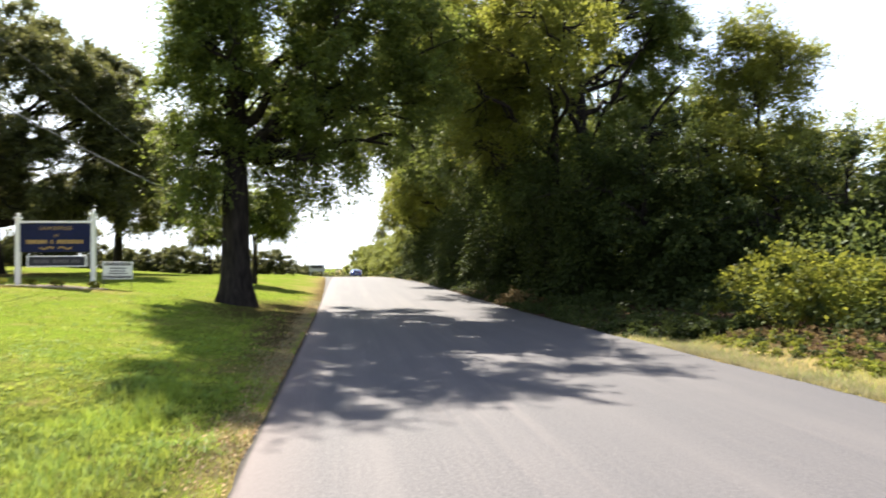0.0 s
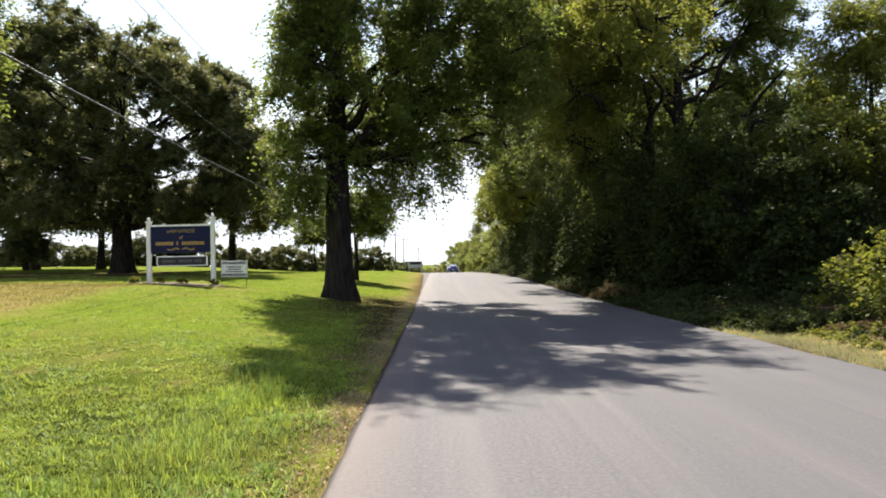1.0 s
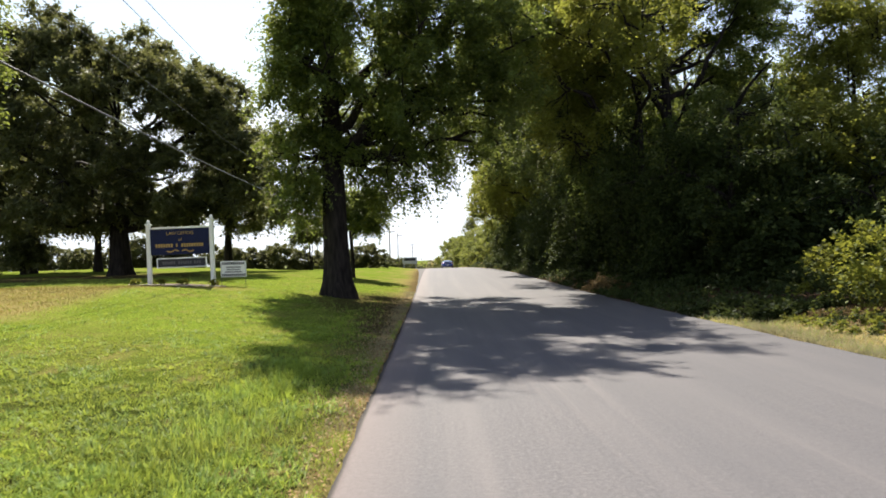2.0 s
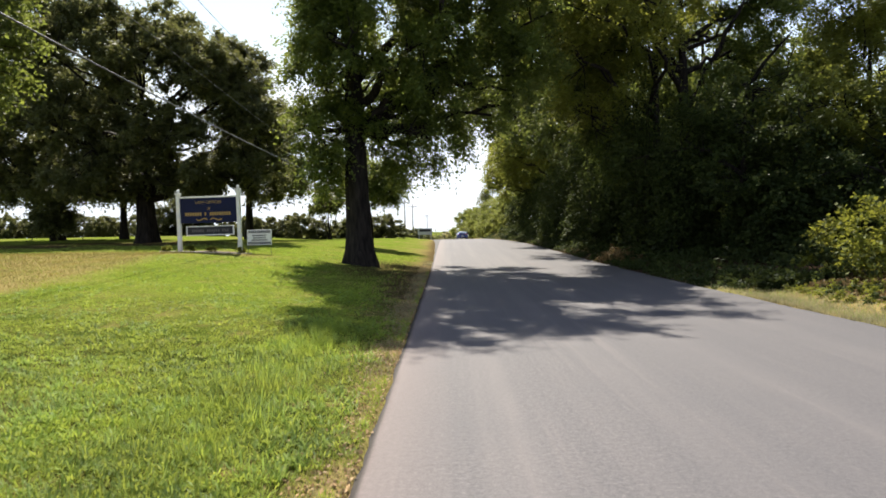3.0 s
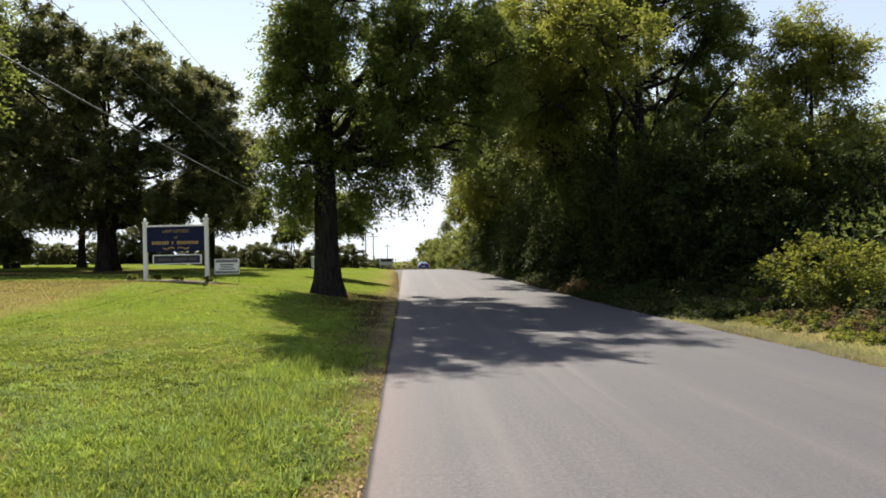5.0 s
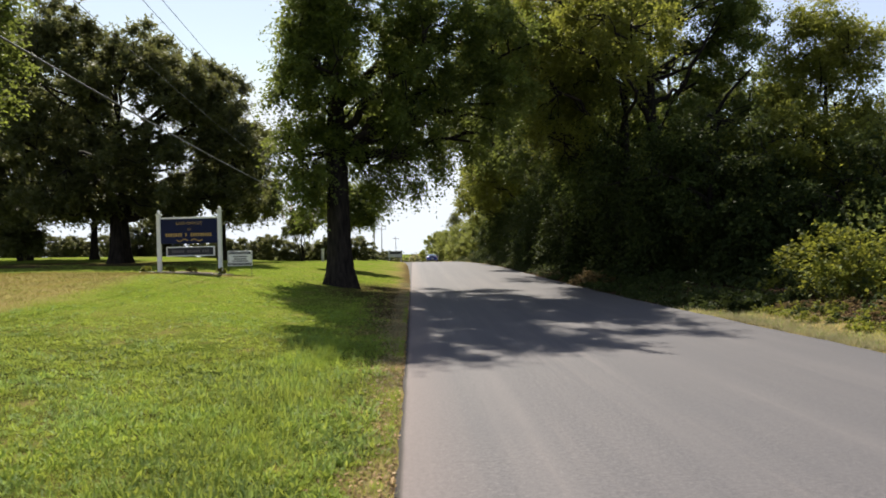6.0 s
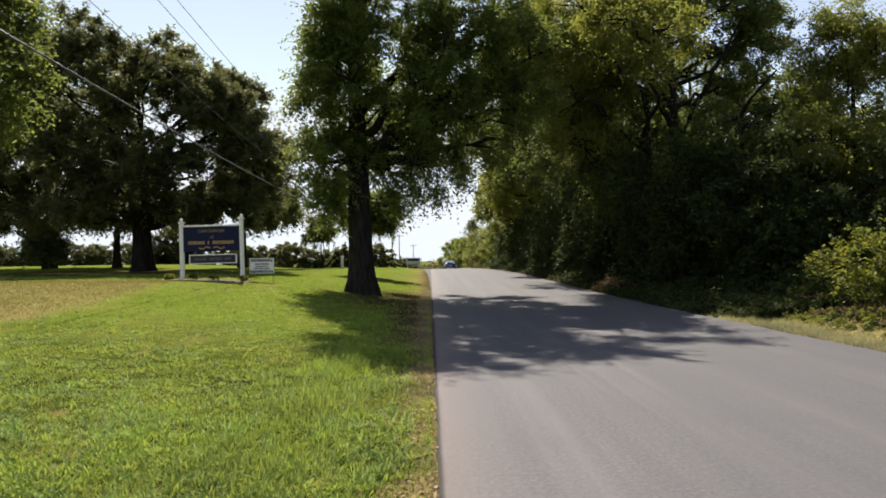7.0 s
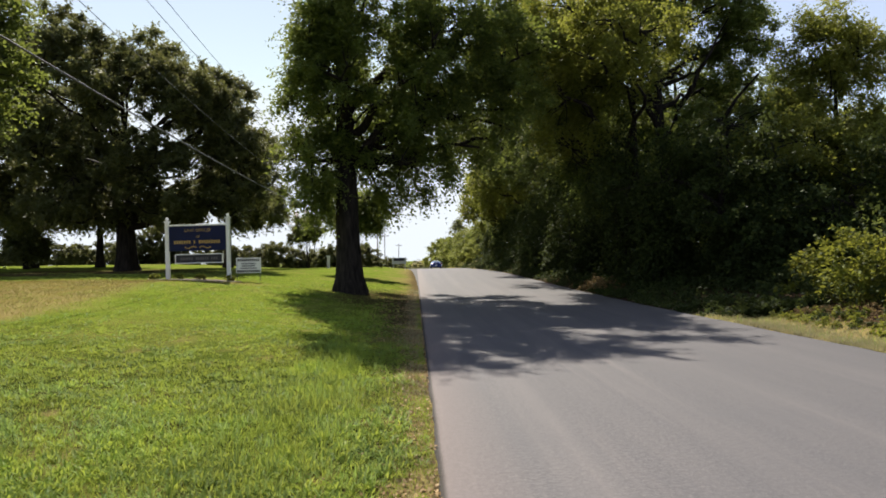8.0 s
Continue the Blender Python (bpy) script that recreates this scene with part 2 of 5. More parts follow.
def tube(path, radii, sides=8):
    """Verts and quads of a tapered tube along a path."""
    path = np.asarray(path, float)
    d = np.gradient(path, axis=0)
    d /= np.linalg.norm(d, axis=1)[:, None] + 1e-9
    ref = np.where(np.abs(d[:, 2:3]) > 0.9, np.array([[1.0, 0, 0]]), np.array([[0, 0, 1.0]]))
    u = np.cross(d, ref)
    u /= np.linalg.norm(u, axis=1)[:, None] + 1e-9
    w = np.cross(d, u)
    a = np.linspace(0, 2 * np.pi, sides, endpoint=False)
    ring = u[:, None, :] * np.cos(a)[None, :, None] + w[:, None, :] * np.sin(a)[None, :, None]
    v = path[:, None, :] + ring * np.asarray(radii, float)[:, None, None]
    i = np.arange(len(path) - 1)[:, None] * sides
    j = np.arange(sides)[None, :]
    f = np.stack([i + j, i + (j + 1) % sides, i + sides + (j + 1) % sides, i + sides + j], -1).reshape(-1, 4)
    return v.reshape(-1, 3), f


def joined(pieces):
    vs, fs, k = [], [], 0
    for v, f in pieces:
        vs.append(v)
        fs.append(f + k)
        k += len(v)
    return np.concatenate(vs), np.concatenate(fs)


def leaves(rng, centres, per, spread, size, droop=0.0, up=0.5, slim=0.27, quad=False):
    """Small rhombic leaves scattered about the centres."""
    n = len(centres) * per
    c = np.repeat(centres, per, axis=0) + rng.normal(0, 1, (n, 3)) * np.asarray(spread)
    ax = rng.normal(0, 1, (n, 3))
    ax[:, 2] -= droop
    ax /= np.linalg.norm(ax, axis=1)[:, None]
    nrm = rng.normal(0, 1, (n, 3))
    nrm[:, 2] += up
    sd = np.cross(ax, nrm)
    sd /= np.linalg.norm(sd, axis=1)[:, None] + 1e-9
    s = size * rng.uniform(0.65, 1.3, (n, 1))
    if not quad:
        v = np.stack([c - ax * s * 0.5 + sd * s * slim, c + ax * s * 0.5, c - ax * s * 0.5 - sd * s * slim], 1)
        return v.reshape(-1, 3), np.arange(n * 3).reshape(-1, 3)
    v = np.stack([c - ax * s * 0.5, c + sd * s * slim, c + ax * s * 0.5, c - sd * s * slim], 1)
    return v.reshape(-1, 3), np.arange(n * 4).reshape(-1, 4)


def puffs(rng, centres, radius, count, size, up=0.3, fuzz=0.55, sub=6, slim=0.27, flat=0.72):
    """Foliage in lumpy sprays: leaves lie on the skins of small pads, facing outwards and up."""
    m = len(centres)
    rad = radius * rng.uniform(0.65, 1.3, m)
    d = rng.normal(0, 1, (m * sub, 3))
    d[:, 2] += 0.35
    d /= np.linalg.norm(d, axis=1)[:, None]
    rr = np.repeat(rad, sub)
    pads = np.repeat(centres, sub, axis=0) + d * (rr * rng.uniform(0.35, 0.95, m * sub))[:, None] * np.array([1, 1, flat])
    pr = rr * rng.uniform(0.28, 0.6, m * sub)
    pick = rng.choice(m * sub, count, p=pr ** 2 / (pr ** 2).sum())
    d = rng.normal(0, 1, (count, 3))
    d /= np.linalg.norm(d, axis=1)[:, None]
    r = pr[pick] * (0.45 + 0.55 * rng.uniform(0, 1, count) ** 0.6) * (1 + 0.2 * rng.normal(0, 1, count))
    r = r * np.where(rng.uniform(0, 1, count) < 0.10, rng.uniform(1.0, 1.7, count), 1.0)
    c = pads[pick] + d * r[:, None] * np.array([1, 1, 0.75])
    nrm = d + np.array([0, 0, up]) + fuzz * rng.normal(0, 1, (count, 3))
    ax = np.cross(nrm, rng.normal(0, 1, (count, 3)))
    ax /= np.linalg.norm(ax, axis=1)[:, None] + 1e-9
    sd = np.cross(ax, nrm)
    sd /= np.linalg.norm(sd, axis=1)[:, None] + 1e-9
    s = size * rng.uniform(0.65, 1.35, (count, 1))
    v = np.stack([c - ax * s * 0.5 + sd * s * slim, c + ax * s * 0.5, c - ax * s * 0.5 - sd * s * slim], 1)
    return v.reshape(-1, 3), np.arange(count * 3).reshape(-1, 3)


def in_lobes(rng, lobes, count, shell=0.45):
    """Points in a union of ellipsoids, thicker towards their skins."""
    lo = np.asarray(lobes, float)
    vol = (lo[:, 3] * lo[:, 4] * lo[:, 5]) ** 0.75
    share = np.floor(np.cumsum(vol / vol.sum()) * count + 0.5).astype(int)
    pick = np.searchsorted(share, np.arange(count), side="right")
    pick = np.minimum(pick, len(lo) - 1)
    first = np.concatenate([[0], share])[pick]
    size = np.maximum(np.diff(np.concatenate([[0], share]))[pick], 1)
    k = np.arange(count) - first
    up = 1 - 2 * (k + 0.5) / size
    turn = k * 2.39996 + rng.uniform(0, 6.28, len(lo))[pick]
    d = np.stack([np.sqrt(1 - up ** 2) * np.cos(turn), np.sqrt(1 - up ** 2) * np.sin(turn), up], -1) + rng.normal(0, 0.22, (count, 3))
    d /= np.linalg.norm(d, axis=1)[:, None]
    r = rng.uniform(0, 1, (count, 1)) ** shell
    return lo[pick, :3] + d * r * lo[pick, 3:6]


def arc(a, b, bend, n=7):
    t = np.linspace(0, 1, n)[:, None]
    mid = (a + b) / 2 + bend
    return (1 - t) ** 2 * a + 2 * t * (1 - t) * mid + t ** 2 * b


def normed(v):
    return v / (np.linalg.norm(v, axis=-1, keepdims=True) + 1e-9)


def sprays(rng, ends, dirs, count, size, length, spread=0.7, per=14, droop=0.3, fuzz=0.7, slim=0.3, quad=True, flat=0.8):
    """Leafy twigs that fan out from the ends of boughs; leaves stand to both sides along each twig."""
    m = len(ends)
    twigs = max(m, count // per)
    pick = np.arange(twigs) % m
    d = normed(dirs[pick] + spread * rng.normal(0, 1, (twigs, 3)) * np.array([1, 1, flat]))
    ln = (length * rng.uniform(0.45, 1.25, twigs) * rng.uniform(0.75, 1.2, m)[pick])[:, None, None]
    at = (np.arange(per)[None, :] + rng.uniform(0, 1, (twigs, per)))[..., None] / per
    p = (ends[pick] + 0.14 * length * rng.normal(0, 1, (twigs, 3)))[:, None, :] + d[:, None, :] * ln * at
    p[..., 2] -= (droop * ln * at ** 2)[..., 0]
    side = normed(np.cross(d, np.array([0, 0, 1.0]) + 0.3 * rng.normal(0, 1, (twigs, 3))))
    turn = np.where(np.arange(per) % 2, 1.0, -1.0)[None, :, None]
    ax = normed(0.55 * d[:, None, :] + 0.75 * turn * side[:, None, :] + 0.4 * rng.normal(0, 1, (twigs, per, 3)) - np.array([0, 0, 0.25])).reshape(-1, 3)
    n = twigs * per
    nrm = np.array([0, 0, 1.0]) + fuzz * rng.normal(0, 1, (n, 3))
    sd = normed(np.cross(ax, nrm))
    s = size * rng.uniform(0.6, 1.3, (n, 1))
    c = p.reshape(-1, 3) + rng.normal(0, 0.05 * length, (n, 3)) + ax * s * 0.4
    if not quad:
        v = np.stack([c - ax * s * 0.5 + sd * s * slim, c + ax * s * 0.5, c - ax * s * 0.5 - sd * s * slim], 1)
        return v.reshape(-1, 3), np.arange(n * 3).reshape(-1, 3)
    v = np.stack([c - ax * s * 0.5, c + sd * s * slim - ax * s * 0.08, c + ax * s * 0.5, c - sd * s * slim - ax * s * 0.08], 1)
    return v.reshape(-1, 3), np.arange(n * 4).reshape(-1, 4)


def crooked(rng, a, b, bend, n, kink):
    p = arc(a, b, bend, n)
    p[1:-1] += rng.normal(0, kink, (n - 2, 3))
    return p


def tree(name, label, base, top, r0, lobes, count, leaf, material, seed, boughs=140, twig=0.9, lean=(0, 0), flare=0.5, category="tree", group="",
         fork=0.35, shell=0.36, rtop=0.35, spread=0.7, droop=0.3, gaps=0.0, thin=(99.0, 1.0), limb=0.4, arms=(), quad=True, per=14):
    """A trunk with a crooked limb into every lobe of its crown, boughs off the limbs and leafy twigs; lobes are relative to the base.
    gaps: how much of the crown stays open between its leafy masses; thin: above that height only that share of boughs bears leaves."""
    rng = np.random.default_rng(seed)
    root = tagged(new(name), label, category, group)
    root.location = base
    n = 16
    t = np.linspace(0, 1, n) ** 1.3
    path = np.stack([lean[0] * t + 0.08 * np.sin(t * 5 + seed) * t ** 0.5, lean[1] * t + 0.08 * np.cos(t * 4 + seed) * t ** 0.5, -0.25 + (top + 0.25) * t], 1)
    h = path[:, 2]
    rad = r0 * (1 - (1 - rtop) * np.clip((t - 0.3) / 0.7, 0, 1) ** 1.2 - 0.12 * np.clip(t / 0.3, 0, 1)) * (1 + flare * np.exp(-np.clip(h, 0, None) / 0.45))
    v, f = tube(path, rad, 20)
    ring = np.tile(np.linspace(0, 2 * np.pi, 20, endpoint=False), n)
    low = np.repeat(np.exp(-np.clip(h, 0, None) / 0.6), 20)
    mid = np.repeat(path, 20, axis=0)
    v = mid + (v - mid) * (1 + (0.05 + 0.13 * low) * np.sin(5 * ring + seed) + 0.04 * np.sin(9 * ring + 2 * seed))[:, None]
    mesh_arrays("trunk", v, f, M_BARK, root, True)
    lo = np.asarray(lobes, float)
    nodes = [path[int(n * fork):]]
    for q in lo:
        e = q[:3] + rng.normal(0, 0.2, 3) * q[3:6]
        k = int(np.clip(np.searchsorted(h, e[2] - 0.55 * np.hypot(*(e[:2] - path[-1, :2])) - 0.3 * q[5]), int(n * fork), n - 1))
        reach = np.linalg.norm(e - path[k])
        p = crooked(rng, path[k], e, np.array([0, 0, 0.06 * reach]) + rng.normal(0, 0.06 * reach, 3), 9, 0.025 * reach)
        r = min(rad[k] * 0.75, 0.03 + limb * 0.045 * reach + 0.05 * limb * q[3])
        mesh_arrays("limb", *tube(p, np.linspace(r, 0.04, 9), 8), M_BARK, root, True)
        nodes.append(p[2:])
        for _ in range(2):
            j = rng.integers(3, 8)
            e2 = q[:3] + normed(rng.normal(0, 1, 3)) * q[3:6] * 0.75
            p2 = crooked(rng, p[j], e2, rng.normal(0, 0.3, 3), 7, 0.08)
            mesh_arrays("limb", *tube(p2, np.linspace(r * 0.5, 0.025, 7), 6), M_BARK, root, True)
            nodes.append(p2[2:])
    for z, e, r in arms:
        e = np.array(e, float)
        p = crooked(rng, np.array([path[-1, 0] * z / top, path[-1, 1] * z / top, z]), e, np.array([0, 0, -0.35]) + rng.normal(0, 0.2, 3), 9, 0.08)
        mesh_arrays("limb", *tube(p, np.linspace(r, 0.03, 9), 8), M_BARK, root, True)
        nodes.append(p[2:])
    nodes = np.concatenate(nodes)
    ends = in_lobes(rng, lobes, boughs, shell)
    if gaps:
        hold = np.array([noise.noise(Vector(q * 0.5) + Vector((seed, 0, 0))) for q in ends])
        ends = ends[hold > np.quantile(hold, gaps)]
    ends = ends[(ends[:, 2] > 0.6) & ((ends[:, 2] < thin[0]) | (rng.uniform(0, 1, len(ends)) < thin[1]))]
    start = nodes[np.argmin(((nodes[None] - ends[:, None]) ** 2).sum(-1), axis=1)]
    ends = start + (ends - start) * 0.93
    pieces = []
    for a, e in zip(start, ends):
        reach = np.linalg.norm(e - a)
        pieces.append(tube(crooked(rng, a, e, rng.normal(0, 0.12 * reach + 0.05, 3), 6, 0.03 * reach), np.linspace(0.015 + 0.012 * reach, 0.01, 6), 5))
    tagged(mesh_arrays("twig", *joined(pieces), M_BARK, root, True), kind="stuff")
    out = normed(normed(ends - start) + np.array([0, 0, 0.15]))
    v, f = sprays(rng, ends, out, count, leaf, twig, spread, per, droop, quad=quad)
    mesh_arrays("crown", v, f, material, root)
    return root


def shrub(name, label, base, lobes, count, leaf, material, seed, twig=0.45, category="shrub", group="", stems=6, boughs=60, spread=0.8, droop=0.35, per=10, quad=True, shell=0.4):
    """Stems from the ground into leafy sprays that arch outwards."""
    rng = np.random.default_rng(seed)
    root = tagged(new(name), label, category, group)
    root.location = base
    lo = np.asarray(lobes, float)
    ends = in_lobes(rng, lobes, boughs, shell)
    ends = ends[ends[:, 2] > 0.05]
    near = lo[np.argmin(((ends[:, None] - lo[None, :, :3]) ** 2).sum(-1), axis=1)]
    for e in ends[rng.choice(len(ends), min(stems, len(ends)), replace=False)]:
        a = np.array([e[0] * 0.7, e[1] * 0.7, -0.15])
        mesh_arrays("stem", *tube(crooked(rng, a, e, rng.normal(0, 0.1, 3), 6, 0.03), np.linspace(0.03, 0.008, 6), 5), M_BARK, root)
    out = normed((ends - near[:, :3]) / near[:, 3:6] + np.array([0, 0, 0.25]))
    v, f = sprays(rng, ends, out, count, leaf, twig, spread, per, droop, quad=quad, slim=0.34)
    v[:, 2] = np.maximum(v[:, 2], -0.05)
    mesh_arrays("leaves", v, f, material, root)
    return root


# ---- the lie of the land ----
def road_z(y):
    """Nearly level, a low crest some 58 m off, then falling away."""
    y = np.asarray(y, float)
    up = 0.42 * np.clip((y - 18) / 40, 0, 1) ** 2 * (3 - 2 * np.clip((y - 18) / 40, 0, 1))
    return up - 0.00021 * np.clip(y - 58, 0, 90) ** 2 - 0.0378 * np.clip(y - 148, 0, 120)


def road_mid(y):
    y = np.asarray(y, float)
    return 3.36 - 0.0003 * np.clip(y - 22, 0, 120) ** 2


HALF = 3.36


def ground_z(x, y):
    x, y = np.asarray(x, float), np.asarray(y, float)
    z = road_z(y)
    left = np.clip(road_mid(y) - HALF - x, 0, None)
    right = np.clip(x - road_mid(y) - HALF, 0, None)
    grow = np.clip((y - 2) / 20, 0.15, 1)
    bank = grow * 0.92 * (1 - np.exp(-(left / 5.2) ** 1.5))
    far = -0.55 * np.clip((left - 3) / 6, 0, 1) * np.clip((y - 34) / 30, 0, 1) - 0.4 * np.clip((y - 75) / 60, 0, 1) * np.clip(left / 8, 0, 1)
    far = far + 0.5 * np.clip((left - 11) / 9, 0, 1) * np.clip((y - 36) / 22, 0, 1)
    z = z + bank + far + 0.02 * np.clip(left, 0, 0.3) / 0.3
    z = z + 0.35 * (1 - np.exp(-right / 2.5)) - 0.06 * np.exp(-((right - 0.5) / 0.4) ** 2) * (right > 0)
    z = z + 0.02 * np.sin(x * 1.3 + y * 0.7) * np.sin(y * 0.9 - x * 0.4) * np.clip((left + right) / 1.0, 0, 1)
    under = (left + right) <= 0
    return np.where(under, z - 0.06, z)


def axis(parts):
    out = []
    for a, b, s in parts:
        out.append(np.arange(a, b, s))
    return np.unique(np.round(np.concatenate(out), 4))


gx = np.concatenate([-np.geomspace(1500, 40, 24), axis(((-36, -12, 1.0), (-12, -1.0, 0.25), (-1.0, 0.1, 0.06), (0.1, 6.6, 0.5), (6.6, 8.4, 0.12), (8.4, 9.5, 0.25), (9.5, 30, 1.0), (30, 60, 5.0))), np.geomspace(62, 1500, 20)])
gy_ = np.concatenate([-np.geomspace(900, 12, 14), axis(((-10, 2, 1.0), (2, 35, 0.3), (35, 150, 1.5), (150, 300, 8))), np.geomspace(310, 2500, 16)])
X, Y = np.meshgrid(gx, gy_, indexing="ij")
Z = ground_z(X, Y)
idx = np.arange(X.size).reshape(X.shape)
F = np.stack([idx[:-1, :-1], idx[1:, :-1], idx[1:, 1:], idx[:-1, 1:]], -1).reshape(-1, 4)
ground = mesh_arrays("ground", np.stack([X, Y, Z], -1).reshape(-1, 3), F, M_LAWN, None, True)
tagged(ground, "mown green lawn with dry patches and rough verges", "ground", kind="structure")


def vnoise(x, y, scale, seed):
    """Smooth value noise in 0..1 over the plan."""
    rng = np.random.default_rng(seed)
    t = rng.uniform(0, 1, (256, 256))
    x, y = np.asarray(x) * scale, np.asarray(y) * scale
    i, j = np.floor(x).astype(int), np.floor(y).astype(int)
    u, w = x - i, y - j
    u, w = u * u * (3 - 2 * u), w * w * (3 - 2 * w)
    g = lambda a, b: t[a % 256, b % 256]
    return (g(i, j) * (1 - u) + g(i + 1, j) * u) * (1 - w) + (g(i, j + 1) * (1 - u) + g(i + 1, j + 1) * u) * w


def dryness(x, y):
    """Worn, dry stretch beside the sign; dry earth along the road's edges."""
    wob = 1.2 * (vnoise(x, y, 0.5, 4) - 0.5)
    bound = -7.5 - 0.12 * np.clip(y - 17, 0, 4.5) + 1.0 * np.clip((y - 22.5) / 1.5, 0, 1) + 0.5 * wob
    d = np.clip((bound - x) / 1.0, 0, 1) * np.clip((y - 11.8 - wob) / 1.0, 0, 1) * np.clip((24.2 - y) / 0.8, 0, 1)
    d = d * (0.62 + 0.28 * vnoise(x, y, 0.9, 5) + 0.2 * vnoise(x, y, 2.7, 15))
    d = np.maximum(d, np.exp(-(((x + 8.0) / 2.4) ** 2 + ((y - 24.3) / 0.6) ** 2) ** 2))
    d = np.maximum(d, 0.6 * np.clip((vnoise(x, y, 2.6, 6) * 0.55 + vnoise(x, y, 7.0, 36) * 0.45 - 0.72) / 0.1, 0, 1) * (x < 0))
    off = road_mid(y) - HALF - x
    wide = 1 + 2.5 * np.clip((y - 20) / 6, 0, 1)
    off = off / wide
    edge = np.exp(-(np.clip(off, 0, None) / (0.05 + 0.5 * vnoise(y * 1.4, off, 1.0, 8) * edge_patch(y))) ** 2) * np.clip(0.15 + edge_patch(y) + np.clip((y - 22) / 6, 0, 0.8), 0, 1)
    r = x - road_mid(y) - HALF
    verge = (r > 0) * np.clip((1.5 - r) / 0.4, 0, 1) * np.clip((18.5 - y) / 1.0, 0.0, 1) * (0.45 + 0.4 * vnoise(x, y, 2.0, 33))
    return np.clip(np.maximum(np.maximum(d, edge), verge), 0, 1)


def edge_patch(y):
    """Where the sward along the road has worn through, 0 to 1."""
    return np.clip((0.65 * vnoise(np.asarray(y) * 0.75, 0.0, 1.0, 61) + 0.35 * vnoise(np.asarray(y) * 2.6, 3.0, 1.0, 62) - 0.37) / 0.12, 0.5, 1)


def litter_shade(x, y):
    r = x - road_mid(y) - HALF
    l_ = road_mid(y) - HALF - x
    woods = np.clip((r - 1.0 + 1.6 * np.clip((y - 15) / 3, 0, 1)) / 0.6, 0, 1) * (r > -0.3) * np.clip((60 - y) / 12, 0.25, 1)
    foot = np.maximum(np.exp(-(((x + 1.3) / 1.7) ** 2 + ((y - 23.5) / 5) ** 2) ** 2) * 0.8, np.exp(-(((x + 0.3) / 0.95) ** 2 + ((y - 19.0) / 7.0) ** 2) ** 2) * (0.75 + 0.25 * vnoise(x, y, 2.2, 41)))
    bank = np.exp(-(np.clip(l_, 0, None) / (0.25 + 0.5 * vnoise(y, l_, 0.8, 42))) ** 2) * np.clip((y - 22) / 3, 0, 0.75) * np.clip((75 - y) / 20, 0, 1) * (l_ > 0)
    # Brown patches below the oaks, spread wider to darken for crown shade.
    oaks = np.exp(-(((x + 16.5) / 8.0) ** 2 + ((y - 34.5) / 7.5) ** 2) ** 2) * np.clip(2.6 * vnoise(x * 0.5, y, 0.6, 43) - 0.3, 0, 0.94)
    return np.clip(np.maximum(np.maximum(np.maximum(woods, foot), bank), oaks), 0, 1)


def dark_gaps(x, y):
    """Where the ground is darkened for gaps between near grass blades; gone by 15 m."""
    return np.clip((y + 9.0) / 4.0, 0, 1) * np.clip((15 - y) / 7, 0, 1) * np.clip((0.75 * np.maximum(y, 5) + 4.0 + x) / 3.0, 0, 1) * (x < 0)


for nm, fn in (("dry", dryness), ("litter_shade", litter_shade), ("dark_gaps", dark_gaps)):
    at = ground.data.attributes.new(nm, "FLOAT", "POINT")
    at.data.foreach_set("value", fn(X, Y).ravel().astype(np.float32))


# ---- road ----
ry = axis(((-40, 2, 1.0), (2, 30, 0.2), (30, 160, 1.0), (160, 300, 6)))
rng0 = np.random.default_rng(5)
jag = 0.012 * np.sin(ry * 2.1) + 0.008 * np.sin(ry * 5.3 + 1) + rng0.normal(0, 0.008, len(ry))
jag2 = 0.02 * np.sin(ry * 1.7 + 2) + rng0.normal(0, 0.015, len(ry))
cross = np.array([-1.0, -1.0, -0.97, -0.5, 0, 0.5, 0.97, 1.0, 1.0])
rv = []
for k, c in enumerate(cross):
    x = road_mid(ry) + HALF * c + np.where(c < -0.9, jag, np.where(c > 0.9, jag2, 0))
    z = road_z(ry) + (-0.12 if k in (0, 8) else 0.0) - (0.008 if abs(c) == 1 else 0)
    rv.append(np.stack([x, ry, z], -1))
rv = np.stack(rv)
ii = np.arange(rv.shape[0] * rv.shape[1]).reshape(rv.shape[:2])
rf = np.stack([ii[:-1, :-1], ii[1:, :-1], ii[1:, 1:], ii[:-1, 1:]], -1).reshape(-1, 4)
road = mesh_arrays("road", rv.reshape(-1, 3), rf, M_ASPHALT)
tagged(road, "worn grey asphalt lane without markings", "road", kind="structure")


def gz(x, y):
    return float(ground_z(x, y))


# ---- the trees of the lawn ----
SHADE_TOP = [(0.6, 0, 9.4, 2.2, 3.2, 2.8), (3.6, 0, 9.6, 3.0, 3.2, 2.6), (5.8, 0.6, 8.6, 2.0, 2.6, 2.0), (1.6, 0, 12.4, 3.0, 3.2, 2.2), (-0.2, -2.6, 12.0, 1.6, 2.2, 1.6),
             (1.2, -2.2, 12.2, 1.8, 1.8, 1.4), (-0.8, -0.8, 9.6, 1.2, 2.2, 1.8), (3.4, -0.6, 12.6, 2.4, 2.4, 1.8), (-0.4, -3.0, 10.6, 1.3, 1.8, 1.4),
             (-0.9, -2.0, 12.6, 1.3, 2.4, 1.4), (0.3, -3.6, 12.8, 1.7, 1.7, 1.2), (2.2, -2.8, 12.6, 1.6, 1.7, 1.2)]
